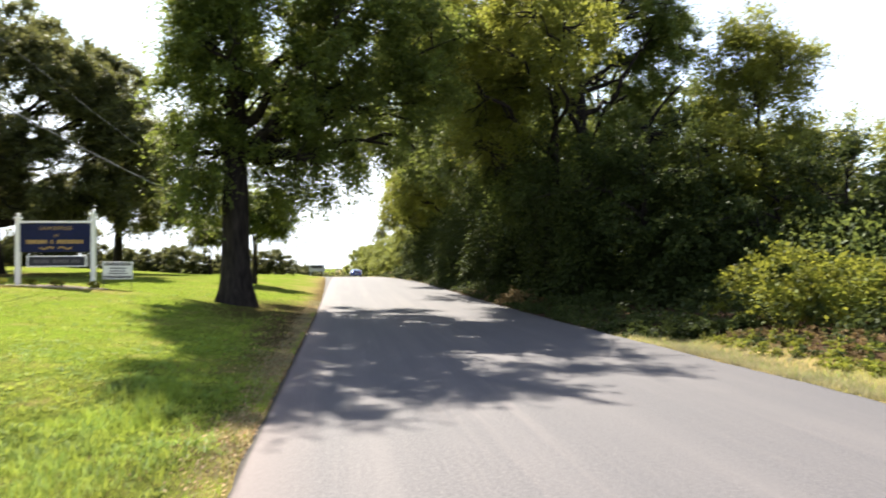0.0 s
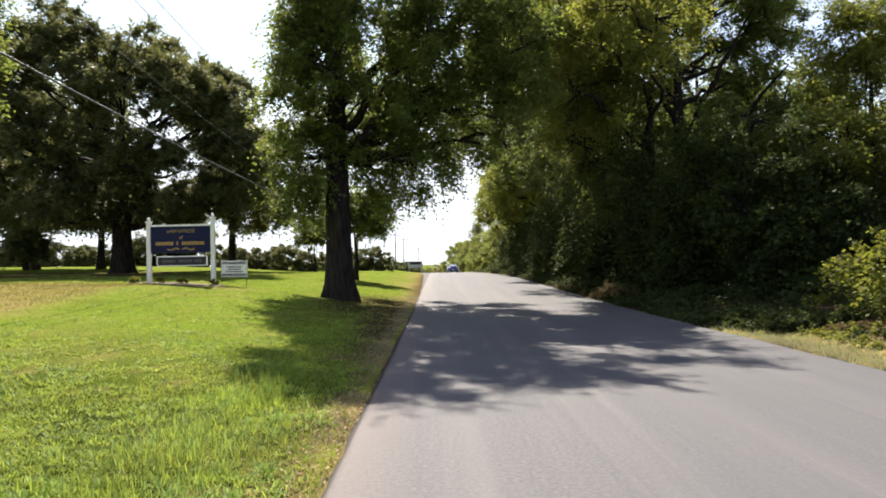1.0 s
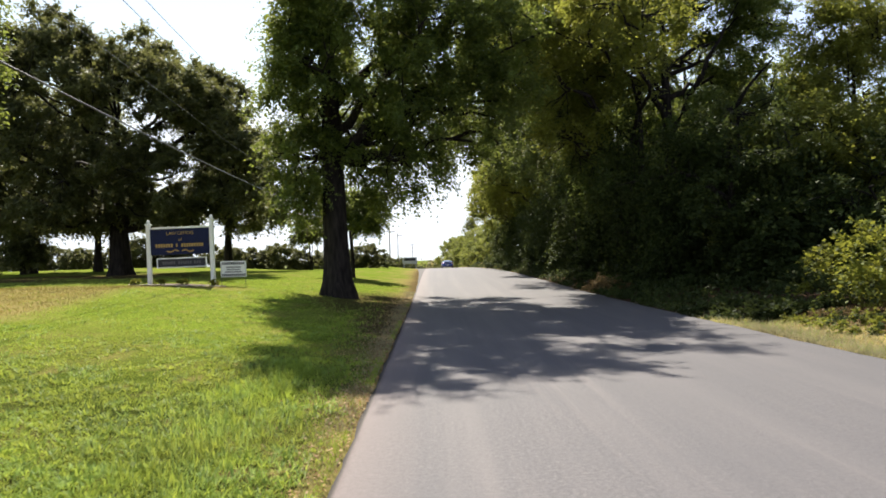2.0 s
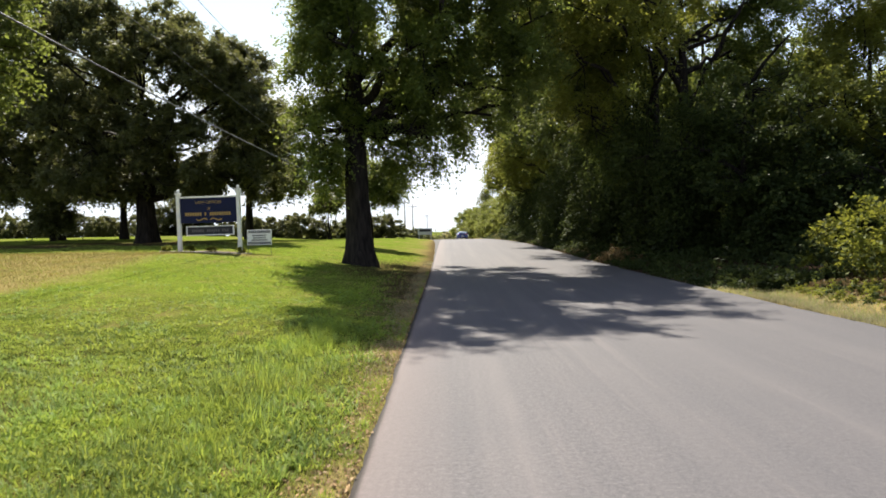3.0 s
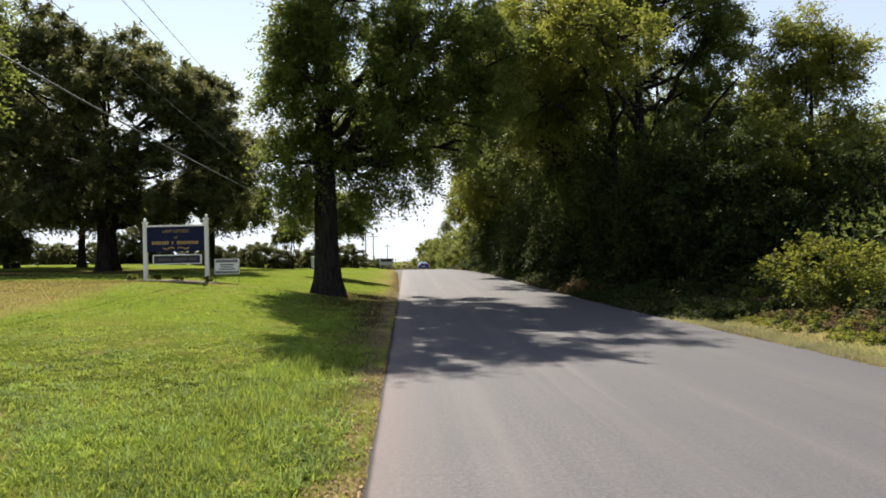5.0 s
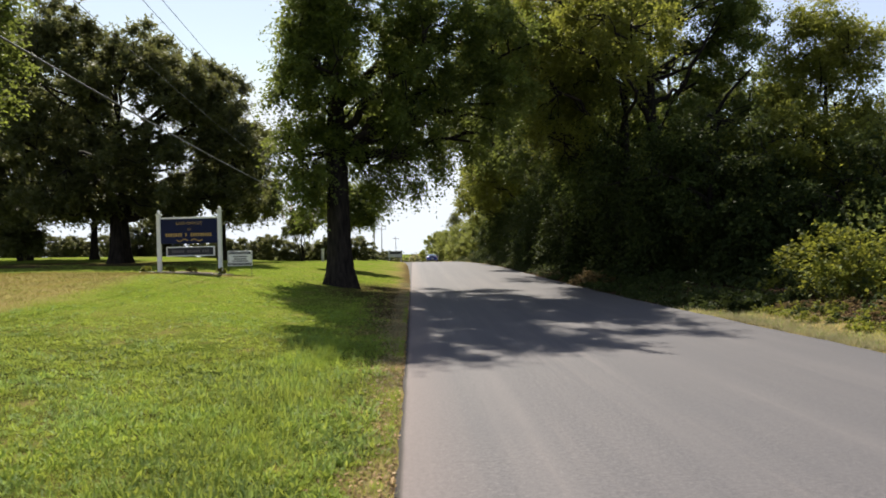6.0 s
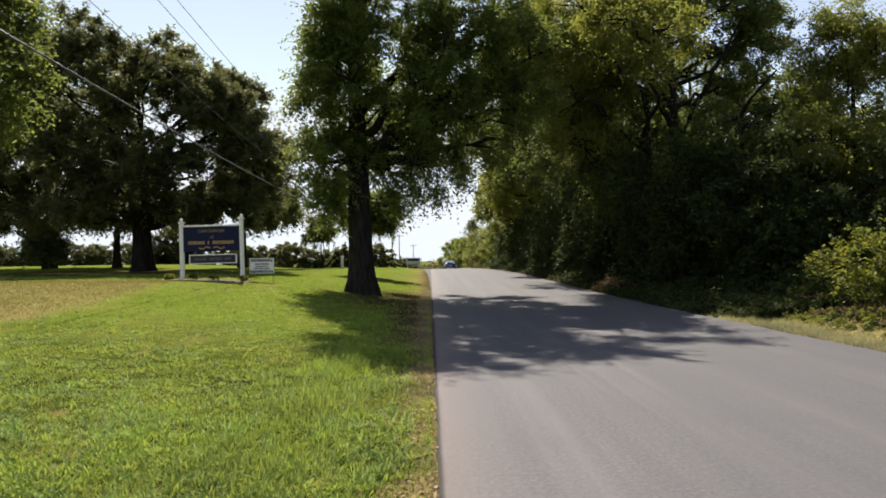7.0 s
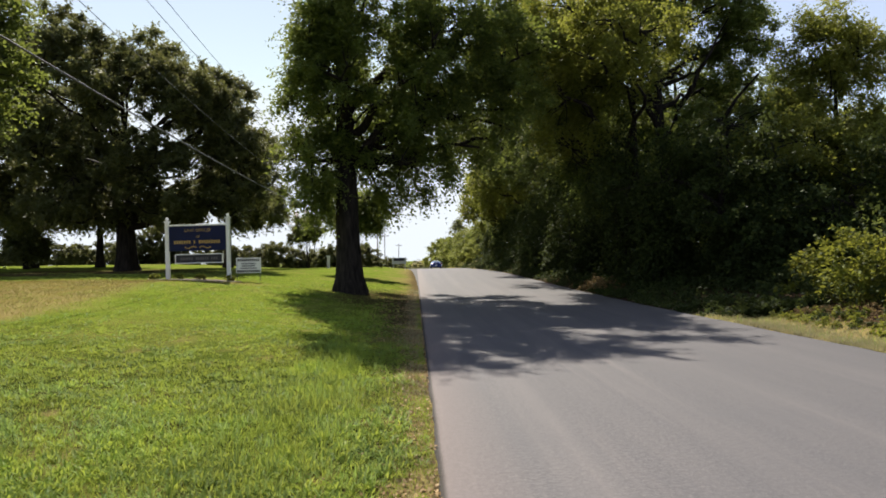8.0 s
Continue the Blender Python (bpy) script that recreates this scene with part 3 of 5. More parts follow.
SHADE_LOW = [(-1.1, 0, 6.9, 1.2, 2.2, 1.8), (3.0, 0, 6.0, 2.2, 2.6, 1.5), (5.2, -0.2, 6.9, 1.7, 2.4, 1.3), (-1.3, -0.3, 4.5, 1.0, 1.6, 1.2), (0.6, 0.6, 6.2, 2.2, 2.4, 1.6),
             (-1.5, 0.3, 3.0, 0.9, 1.4, 0.7), (1.4, 0.6, 4.0, 1.3, 1.6, 0.9), (2.2, 4.4, 6.6, 3.0, 2.8, 2.0), (4.6, 0.2, 5.2, 1.4, 1.8, 0.8), (2.6, -0.4, 4.4, 1.2, 1.6, 0.8),
             (0.2, -1.9, 7.4, 1.6, 1.2, 1.6), (0.8, -2.1, 9.6, 1.8, 1.4, 1.6), (3.4, -1.6, 8.0, 2.0, 1.6, 1.6), (-1.3, -1.0, 8.2, 0.9, 1.6, 1.2),
             (-1.7, 0.2, 5.0, 0.8, 1.4, 1.2), (-1.4, 0, 7.3, 0.7, 1.4, 1.1), (-0.4, -1.5, 6.0, 1.0, 0.8, 0.9), (-1.0, 0.6, 4.2, 0.8, 1.0, 0.7), (-0.5, -1.6, 8.6, 1.1, 0.9, 1.4)]
tree("shade_tree", "large broadleaf shade tree with dark trunk beside the road", (-2.42, 24.4, gz(-2.42, 24.4)), 11.0, 0.43,
     SHADE_TOP + SHADE_LOW, 235000, 0.122, M_LEAF_OAK, 11, thin=(9.6, 0.55), boughs=690, twig=0.9, lean=(-0.42, 0.3), flare=0.5, fork=0.5, droop=0.35, limb=0.5, gaps=0.15)

tree("dark_oak", "old dark-leaved oak with a thick trunk on the lawn", (-15.8, 37.5, gz(-15.8, 37.5)), 7.0, 0.54,
     [(-6.4, 0, 11.6, 2.2, 3.2, 2.0), (-3.6, 0, 12.0, 2.3, 3.4, 2.1), (-0.9, 0, 11.7, 2.2, 3.4, 1.9), (1.7, 0, 11.1, 2.1, 3.4, 1.9), (4.0, 0, 10.1, 1.9, 3.2, 1.8), (5.6, 0, 8.5, 1.9, 3.2, 1.9), (6.2, 0, 6.2, 1.8, 3.2, 1.9), (6.1, 0, 3.7, 1.8, 3.2, 1.5),
      (-7.6, 0, 8.8, 2.2, 3.2, 2.2), (-6.8, 0, 5.8, 2.2, 3.4, 2.0), (-6.4, 0, 3.8, 2.3, 3.4, 1.2), (-2.6, -1.5, 3.3, 2.6, 3.2, 1.0), (1.6, 0.5, 3.5, 2.6, 3.4, 1.0), (3.8, -1.5, 3.7, 2.0, 3.2, 1.3),
      (-3.0, -2.8, 6.4, 2.4, 2.0, 1.6), (2.8, -2.8, 5.8, 2.2, 2.0, 1.6), (0.0, -2.8, 9.2, 2.6, 2.2, 1.5), (-4.6, -3.0, 9.4, 2.2, 2.0, 1.6), (3.4, -2.8, 8.2, 2.0, 2.0, 1.4), (-0.8, -2.4, 4.3, 2.2, 1.8, 1.0), (2.0, -2.6, 3.9, 2.0, 1.8, 0.9)],
     265000, 0.175, M_LEAF_DARK, 21, boughs=920, twig=0.8, flare=0.3, group="oaks on the lawn", fork=0.45, spread=1.1, gaps=0.3, limb=0.9, droop=0.15, shell=0.45, quad=False)
tree("dark_oak", "dark-leaved oak standing behind another on the lawn", (-25.5, 46, gz(-25.5, 46)), 8.5, 0.3,
     [(-2.5, 0, 9.6, 3.8, 3.8, 3.0), (3.0, 0, 9.8, 3.6, 3.8, 3.0), (-5.5, 0.5, 5.0, 3.4, 3.0, 2.8), (0, 0, 3.6, 5.0, 4, 1.3), (4.4, 0, 4.9, 2.6, 3.4, 1.8), (-7.5, 0, 4.3, 3.0, 3.0, 1.2)],
     120000, 0.21, M_LEAF_DARK, 22, boughs=420, twig=1.0, group="oaks on the lawn", fork=0.4, spread=1.2, gaps=0.15, limb=0.6, droop=0.15, quad=False)
tree("dark_oak", "slim-trunked dark oak in the shade of a larger one", (-20.6, 45, gz(-20.6, 45)), 6.0, 0.22,
     [(0, 0, 6.0, 2.6, 2.6, 1.8), (0.6, 0, 3.5, 2.8, 2.6, 0.9), (-1.2, 0, 8.0, 2.4, 2.4, 1.6)],
     36000, 0.2, M_LEAF_DARK, 29, boughs=150, twig=0.9, group="oaks on the lawn", fork=0.5, spread=1.1, limb=0.6, quad=False)
tree("dark_oak", "smaller dark oak with a slim trunk near the hedge", (-13.2, 48, gz(-13.2, 48)), 7.0, 0.26,
     [(0.4, 0, 7.6, 3.4, 3.2, 3.0), (2.2, 0.5, 4.2, 2.6, 2.4, 1.8), (-1.0, 0, 10.6, 2.8, 2.6, 2.2)],
     75000, 0.2, M_LEAF_DARK, 23, boughs=260, twig=0.9, group="oaks on the lawn", fork=0.3, spread=1.1, gaps=0.15, limb=0.7, quad=False)
tree("dark_oak", "low dark tree in front of the far hedge", (-24.6, 43.6, gz(-24.6, 43.6)), 2.6, 0.12,
     [(0, 0, 2.2, 1.1, 1.2, 1.0), (0.3, 0, 1.2, 1.3, 1.2, 0.6)], 11000, 0.18, M_LEAF_DARK, 27, boughs=80, group="oaks on the lawn", quad=False)
tree("dark_oak", "low spreading dark tree beyond the lawn", (-21.5, 60, gz(-21.5, 60)), 3.6, 0.2,
     [(0, 0, 3.2, 2.8, 2.6, 2.0), (-1.5, 0, 1.8, 2.2, 2.2, 1.2)], 12000, 0.24, M_LEAF_DARK, 28, boughs=70, group="oaks on the lawn", quad=False)
tree("broadleaf_tree", "bright green broadleaf tree at the lawn's side", (-15.8, 20.5, gz(-15.8, 20.5)), 7.0, 0.3,
     [(-0.4, 0, 8.0, 3.7, 3.4, 3.0), (2.1, 0, 6.2, 1.8, 2.4, 1.8), (0.8, 1, 9.8, 2.7, 3, 2.2)],
     85000, 0.15, M_LEAF_OAK, 24, boughs=300, twig=0.9)
tree("broadleaf_tree", "small dark green tree behind the shade tree", (-3.6, 38, gz(-3.6, 38)), 3.0, 0.12,
     [(0.4, 0, 3.0, 1.2, 1.2, 0.8), (-0.5, 0, 3.9, 1.5, 1.3, 0.9), (1.0, 0, 4.2, 1.0, 1.0, 0.6), (1.3, 0, 3.2, 0.8, 0.9, 0.7)],
     26000, 0.13, M_LEAF_OAK, 25, boughs=160, twig=0.6, quad=False)


def crape_myrtle(x, y):
    """Several slim stems under a small rounded crown with pale blossom at the tips."""
    root = tree("crape_myrtle", "small dark ornamental tree with pale blossom", (x, y, gz(x, y)), 2.2, 0.08,
                [(0, 0, 3.1, 1.3, 1.2, 0.9), (-0.3, 0, 2.4, 1.2, 1.1, 0.6)], 13000, 0.14, M_LEAF_DARK, 26, boughs=70, twig=0.45, quad=False)
    rng = np.random.default_rng(261)
    for k in range(4):
        a = k * 1.7
        p = crooked(rng, np.array([0.08 * math.cos(a), 0.08 * math.sin(a), -0.1]), np.array([0.7 * math.cos(a), 0.6 * math.sin(a), 2.3]), np.array([0, 0, 0.2]), 7, 0.04)
        mesh_arrays("stem", *tube(p, np.linspace(0.05, 0.02, 7), 6), M_BARK, root, True)
    c = in_lobes(rng, [(-0.2, 0, 3.3, 1.4, 1.3, 1.0)], 34, 0.15)
    c = c[c[:, 2] > 2.9]
    v, f = sprays(rng, c, np.tile([0, 0, 1.0], (len(c), 1)), 2200, 0.09, 0.3, 0.5, 12, 0.1, quad=False)
    tagged(mesh_arrays("blossom", v, f, M_BLOSSOM, root), "pale pinkish-white blossom")


crape_myrtle(-8.3, 52)

# ---- the woods beyond the road ----
ARMS = ((5.2, (4.6, -1.2, 9.8), 0.22), (6.4, (3.0, -1.5, 12.4), 0.19), (7.2, (-2.6, -1.0, 12.6), 0.17), (4.6, (6.4, -0.6, 9.4), 0.15))
TINT = {"wood": M_LEAF_WOOD, "dark": M_LEAF_SHADED, "yellow": M_LEAF_YELLOW, "far": M_LEAF_FAR_HAZE, "green": M_LEAF_OAK}
SAY = {"green": "tall open-branched green tree at the wood's edge", "dark": "low dark tree smothered in vines at the wood's edge", "wood": "tall dark woodland tree at the road's edge", "yellow": "yellow-green woodland tree catching the sun", "far": "sunlit distant roadside tree"}


def woodland(x, y, top, r, lobes, count, leaf, seed, tint):
    near = y < 38
    tree("woodland_tree", SAY[tint], (x, y, gz(x, y)), top, r, lobes, count, leaf, TINT[tint], seed, boughs=max(60, count // (190 if near else 240)),
         twig=0.95 if near else 1.2 if y < 70 else 1.0, group="trees of the wood", fork=0.3, arms=ARMS if seed == 31 else (), gaps=0.36 if tint == "dark" else 0.3 if tint == "green" else 0.24 if y < 55 else 0.0, quad=near, limb=0.5)


woodland(12.0, 33.0, 12.5, 0.34, [(-1.6, 0.5, 13.4, 3.4, 3.6, 2.6), (1.4, 0.5, 15.0, 3.0, 3.4, 2.4), (4.4, -0.3, 11.4, 1.6, 2.2, 1.1), (3.0, -0.8, 12.8, 1.7, 1.8, 0.9), (3.2, 0.4, 9.6, 1.6, 1.8, 0.8), (4.6, 0.5, 13.4, 1.5, 1.8, 1.1), (1.2, 1.4, 10.7, 1.8, 1.5, 1.2), (2.8, 1.0, 11.2, 1.2, 1.4, 0.8), (-4.2, 0, 10.0, 2.4, 3.2, 2.6), (-6.6, 0, 11.4, 1.9, 2.4, 1.6), (1.5, 1.5, 7.0, 2.8, 2.4, 1.4)], 140000, 0.145, 31, "green")
woodland(17.2, 27.0, 8.0, 0.20, [(-0.8, 0, 9.6, 1.3, 2.0, 1.5), (0.8, 0, 8.9, 1.0, 1.8, 1.2), (-0.9, 0, 7.0, 1.7, 2.0, 1.1), (0.4, -0.4, 6.2, 1.3, 1.6, 0.9)], 48000, 0.118, 32, "yellow")
woodland(11.2, 24.5, 4.4, 0.22, [(0, 0, 4.2, 2.6, 2.8, 1.6), (3.6, 1.0, 3.2, 2.8, 2.6, 1.5), (-2.4, 1.4, 4.2, 1.7, 2.4, 1.3), (0, -1.6, 2.6, 2.4, 1.8, 1.4)], 24000, 0.14, 33, "dark")
woodland(10.6, 41.0, 11.0, 0.28, [(-6.0, 0, 11.0, 1.9, 2.6, 1.6), (0, 0, 12.2, 4.0, 4.2, 3.2), (-2.8, -1, 8.4, 2.8, 3.4, 2.2), (-3.2, -1, 12.4, 2.8, 3.4, 2.2), (-4.8, -2.0, 8.6, 1.8, 2.6, 1.4)], 50000, 0.18, 34, "wood")
woodland(11.0, 50.0, 10.0, 0.25, [(-5.8, 0, 9.8, 2.0, 3.0, 1.8), (-0.5, 0, 10.4, 3.8, 4.2, 3.6), (-3.6, 1.0, 8.0, 2.0, 3.6, 1.5), (-4.4, 3.0, 9.8, 2.2, 3.2, 1.6)], 50000, 0.2, 35, "wood")
woodland(10.7, 60.0, 9.0, 0.25, [(-0.5, 0, 8.5, 3.4, 4.6, 3.2), (-4.6, 1.0, 7.6, 1.9, 3.8, 1.6), (-3.2, 2.0, 9.0, 2.2, 4.0, 1.5)], 42000, 0.21, 36, "yellow")
woodland(10.8, 72.0, 8.5, 0.25, [(-1.4, 0, 7.8, 3.0, 5.4, 3.0), (-4.2, 0, 6.0, 1.7, 4.4, 1.6), (-3.6, -3.0, 8.0, 2.0, 4.0, 1.6)], 36000, 0.24, 37, "yellow")
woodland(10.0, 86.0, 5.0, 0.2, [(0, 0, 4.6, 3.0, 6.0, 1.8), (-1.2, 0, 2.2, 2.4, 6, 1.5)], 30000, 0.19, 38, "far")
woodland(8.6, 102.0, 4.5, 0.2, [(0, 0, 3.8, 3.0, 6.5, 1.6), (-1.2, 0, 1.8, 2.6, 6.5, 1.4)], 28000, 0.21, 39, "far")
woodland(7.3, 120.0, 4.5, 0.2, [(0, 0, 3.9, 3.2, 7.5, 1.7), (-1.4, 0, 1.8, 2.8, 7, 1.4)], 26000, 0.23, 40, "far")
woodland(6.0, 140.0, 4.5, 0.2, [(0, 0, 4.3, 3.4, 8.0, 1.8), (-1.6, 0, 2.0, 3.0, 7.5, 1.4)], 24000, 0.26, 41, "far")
woodland(16.0, 41.0, 12.0, 0.28, [(0, 0, 9.4, 5.0, 4.5, 2.2), (0, 0, 6.6, 4.2, 4.0, 2.4)], 30000, 0.2, 42, "wood")
woodland(15.0, 52.0, 12.0, 0.28, [(0, 0, 11.0, 5.0, 4.5, 3.2), (0, 0, 6.0, 4.2, 4.0, 3.0)], 26000, 0.22, 43, "wood")
woodland(22.5, 31.0, 6.0, 0.22, [(0, 0, 6.0, 3.6, 3.4, 2.4), (0, 0, 3.2, 4.0, 3.4, 1.8)], 36000, 0.135, 44, "yellow")
woodland(28.0, 28.0, 8.0, 0.22, [(0, 0, 7.8, 4.0, 3.6, 3.0), (0, 0, 3.6, 4.0, 3.4, 2.2)], 26000, 0.16, 45, "yellow")
woodland(13.5, 29.0, 6.5, 0.2, [(0, 0, 5.6, 3.2, 3.0, 2.2)], 18000, 0.16, 48, "wood")
woodland(10.2, 33.5, 6.0, 0.18, [(-0.6, 0, 4.9, 2.2, 3.4, 2.0), (-3.2, 0, 7.0, 2.0, 2.8, 1.6)], 30000, 0.15, 49, "wood")
woodland(19.0, 36.0, 8.0, 0.24, [(-1.0, 0, 8.4, 3.6, 3.4, 2.8), (0, 0, 4.6, 4.0, 3.4, 2.4)], 28000, 0.19, 50, "wood")
woodland(10.0, 30.5, 10.0, 0.2, [(-4.0, -0.5, 11.4, 2.6, 2.8, 1.9), (-1.4, 0, 9.8, 2.4, 2.8, 2.2), (-2.6, 0, 7.0, 2.0, 2.6, 1.5), (-3.8, -4.6, 10.4, 2.3, 2.2, 1.7), (-2.2, -5.8, 9.4, 2.0, 2.0, 1.5), (-5.2, -2.0, 8.8, 1.8, 2.2, 1.4)], 76000, 0.128, 52, "yellow")
woodland(15.4, 25.4, 5.0, 0.2, [(-0.4, 0, 4.9, 2.4, 2.2, 1.7), (2.4, 0.5, 4.9, 2.4, 2.0, 1.7), (1.0, 0, 2.8, 3.0, 2.2, 1.6)], 46000, 0.118, 53, "yellow")
woodland(16.5, 21.5, 4.0, 0.16, [(0, 0, 3.6, 3.0, 2.2, 1.6), (-2.4, 0.5, 2.6, 2.0, 1.8, 1.3), (3.0, 0, 3.0, 2.6, 2.0, 1.5)], 17000, 0.14, 46, "dark")
woodland(23.5, 20.0, 4.5, 0.18, [(0, 0, 4.4, 3.2, 2.6, 2.2), (0, -0.5, 2.4, 3.0, 2.2, 1.4)], 20000, 0.145, 47, "yellow")


def far_pine():
    rng = np.random.default_rng(77)
    root = tagged(new("pine"), "distant dark pine above the treeline", "tree")
    root.location = (10.6, 168, gz(10.6, 168) - 3.6)
    v, f = tube([(0, 0, -0.3), (0, 0, 8), (0, 0, 15.5)], (0.25, 0.18, 0.04), 6)
    mesh_arrays("trunk", v, f, M_BARK, root)
    z = rng.uniform(7, 16.3, 160)
    a = rng.uniform(0, 6.28, 160)
    r = rng.uniform(0.2, 1, 160) * np.clip(17.2 - z, 0.3, 5) * 0.62
    v, f = leaves(rng, np.stack([r * np.cos(a), r * np.sin(a), z], -1), 30, (0.4, 0.4, 0.25), 0.35)
    mesh_arrays("crown", v, f, M_LEAF_DARK, root)


far_pine()


def undergrowth():
    """Low brush, vines and deep foliage that fill the wood."""
    rng = np.random.default_rng(3)
    n = 1900
    y = 13.0 + 68 * rng.uniform(0, 1, n) ** 1.35
    off = 0.95 + np.clip((25 - y) * 0.2, 0, 1.6) + rng.uniform(0, 1, n) ** 0.8 * 7.0
    x = road_mid(y) + HALF + off
    h = rng.uniform(0, 1, n) ** 1.2 * np.clip((off - 0.9) * (0.16 + 0.9 * np.clip((y - 40) / 14, 0, 1)), 0.1, 3.4)
    c = np.stack([x, y, ground_z(x, y) + 0.06 + h], -1)
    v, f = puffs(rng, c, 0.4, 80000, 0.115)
    tagged(mesh_arrays("undergrowth", v, f, M_LEAF_SHADED), "dark brush and vines at the foot of the wood", "undergrowth", kind="stuff")
    n = 900
    x = rng.uniform(13, 36, n)
    y = 18 + (x - 14) * 0.15 + rng.uniform(0, 12, n)
    c = np.stack([x, y, ground_z(x, y) + rng.uniform(0, 1, n) * 2.6], -1)
    v, f = leaves(rng, c, 50, (0.45, 0.45, 0.3), 0.16, 0.4)
    tagged(mesh_arrays("undergrowth", v, f, M_LEAF_WOOD), "brush behind the roadside bush", "undergrowth", kind="stuff")
    n = 900
    y = 15.0 + 75 * rng.uniform(0, 1, n) ** 1.7
    off = 0.12 + rng.uniform(0, 1, n) ** 1.2 * 1.5 + np.clip((16.5 - y) * 0.5, 0, 1)
    x = road_mid(y) + HALF + off
    c = np.stack([x, y, ground_z(x, y) + 0.03 + rng.uniform(0, 0.22, n) * np.clip(off, 0.2, 1) * (1 + 1.6 * np.clip((y - 42) / 10, 0, 1))], -1)
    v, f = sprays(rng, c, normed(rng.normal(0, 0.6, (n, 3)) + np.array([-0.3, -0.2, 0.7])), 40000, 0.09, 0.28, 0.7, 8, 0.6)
    tagged(mesh_arrays("undergrowth", v, f, M_LEAF_SHADED), "low dark weeds along the wood's foot", "undergrowth", kind="stuff")
    n = 1150
    y = rng.uniform(34, 100, n)
    x = road_mid(y) + HALF + 3.0 + rng.uniform(0, 1, n) * 20
    v, f = puffs(rng, np.stack([x, y, ground_z(x, y) + 3.0 + rng.uniform(0, 1, n) * np.clip(3.0 + (y - 34) * 0.09, 0, 6.5)], -1), 1.5, 150000, 0.3)
    tagged(mesh_arrays("deep_wood", v, f, M_LEAF_WOOD), "dense shadowed canopy deep in the wood", "woods", kind="stuff")
    n = 520
    y = rng.uniform(22, 95, n)
    x = road_mid(y) + HALF + 8.0 + rng.uniform(0, 1, n) * 16
    v, f = puffs(rng, np.stack([x, y, ground_z(x, y) + rng.uniform(0, 4.6, n)], -1), 1.4, 80000, 0.32)
    tagged(mesh_arrays("deep_wood", v, f, M_LEAF_WOOD), "dark thicket far inside the wood", "woods", kind="stuff")


undergrowth()
# understory along the wood's edge: distance from the road, place along it, half width, height
UNDERSTORY = [(4.2, 22.0, 1.4, 2.8), (2.6, 25.6, 1.0, 3.6), (5.6, 25.5, 1.6, 4.2), (2.5, 29.5, 1.1, 4.6), (4.6, 31.0, 1.6, 5.0), (2.2, 34.5, 1.0, 4.0), (2.8, 36.6, 0.9, 5.6),
              (2.0, 39.5, 1.1, 4.6), (2.3, 43.0, 1.0, 5.4), (1.8, 47.0, 1.2, 4.2), (2.0, 51.0, 1.1, 5.0), (2.5, 55.5, 1.3, 4.6), (3.0, 60.0, 1.4, 5.4), (3.2, 66.0, 1.5, 5.2), (3.2, 72.0, 1.6, 5.0), (3.0, 79.0, 1.6, 4.4),
              (8.0, 21.5, 1.8, 3.2), (8.6, 26.5, 2.0, 3.8), (11.5, 21.5, 1.8, 3.2)]
for k, (off, y, r, h) in enumerate(UNDERSTORY):
    x = float(road_mid(y)) + HALF + off
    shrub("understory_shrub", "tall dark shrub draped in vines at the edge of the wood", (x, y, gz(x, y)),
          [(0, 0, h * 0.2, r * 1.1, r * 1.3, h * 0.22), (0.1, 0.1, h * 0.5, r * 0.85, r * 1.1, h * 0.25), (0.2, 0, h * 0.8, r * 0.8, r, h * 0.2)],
          9000, 0.15, M_LEAF_SHADED, 110 + k, 0.6, "shrub", "shrubs at the wood's edge", 3, boughs=90, droop=0.7)


def hanging_vine(x, y, top, width, seed):
    """Vines that climb to a branch and hang back down in leafy strands."""
    rng = np.random.default_rng(seed)
    root = tagged(new("hanging_vine"), "curtain of leafy vines hanging at the wood's edge", "vine", "vines at the wood's edge")
    root.location = (x, y, gz(x, y))
    n = 26
    head = np.stack([rng.normal(0, width * 0.5, n), rng.normal(0, width, n), top * rng.uniform(0.55, 1.0, n)], -1)
    for e in head[:5]:
        mesh_arrays("stem", *tube(crooked(rng, np.array([e[0] * 0.6, e[1] * 0.6, -0.1]), e, rng.normal(0, 0.2, 3), 8, 0.07), np.linspace(0.035, 0.012, 8), 5), M_BARK, root)
    down = normed(np.array([-0.12, -0.1, -1.0]) + rng.normal(0, 0.08, (n, 3)))
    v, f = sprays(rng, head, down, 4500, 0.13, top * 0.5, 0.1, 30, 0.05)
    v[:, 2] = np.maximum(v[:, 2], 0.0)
    mesh_arrays("leaves", v, f, M_LEAF_SHADED, root)


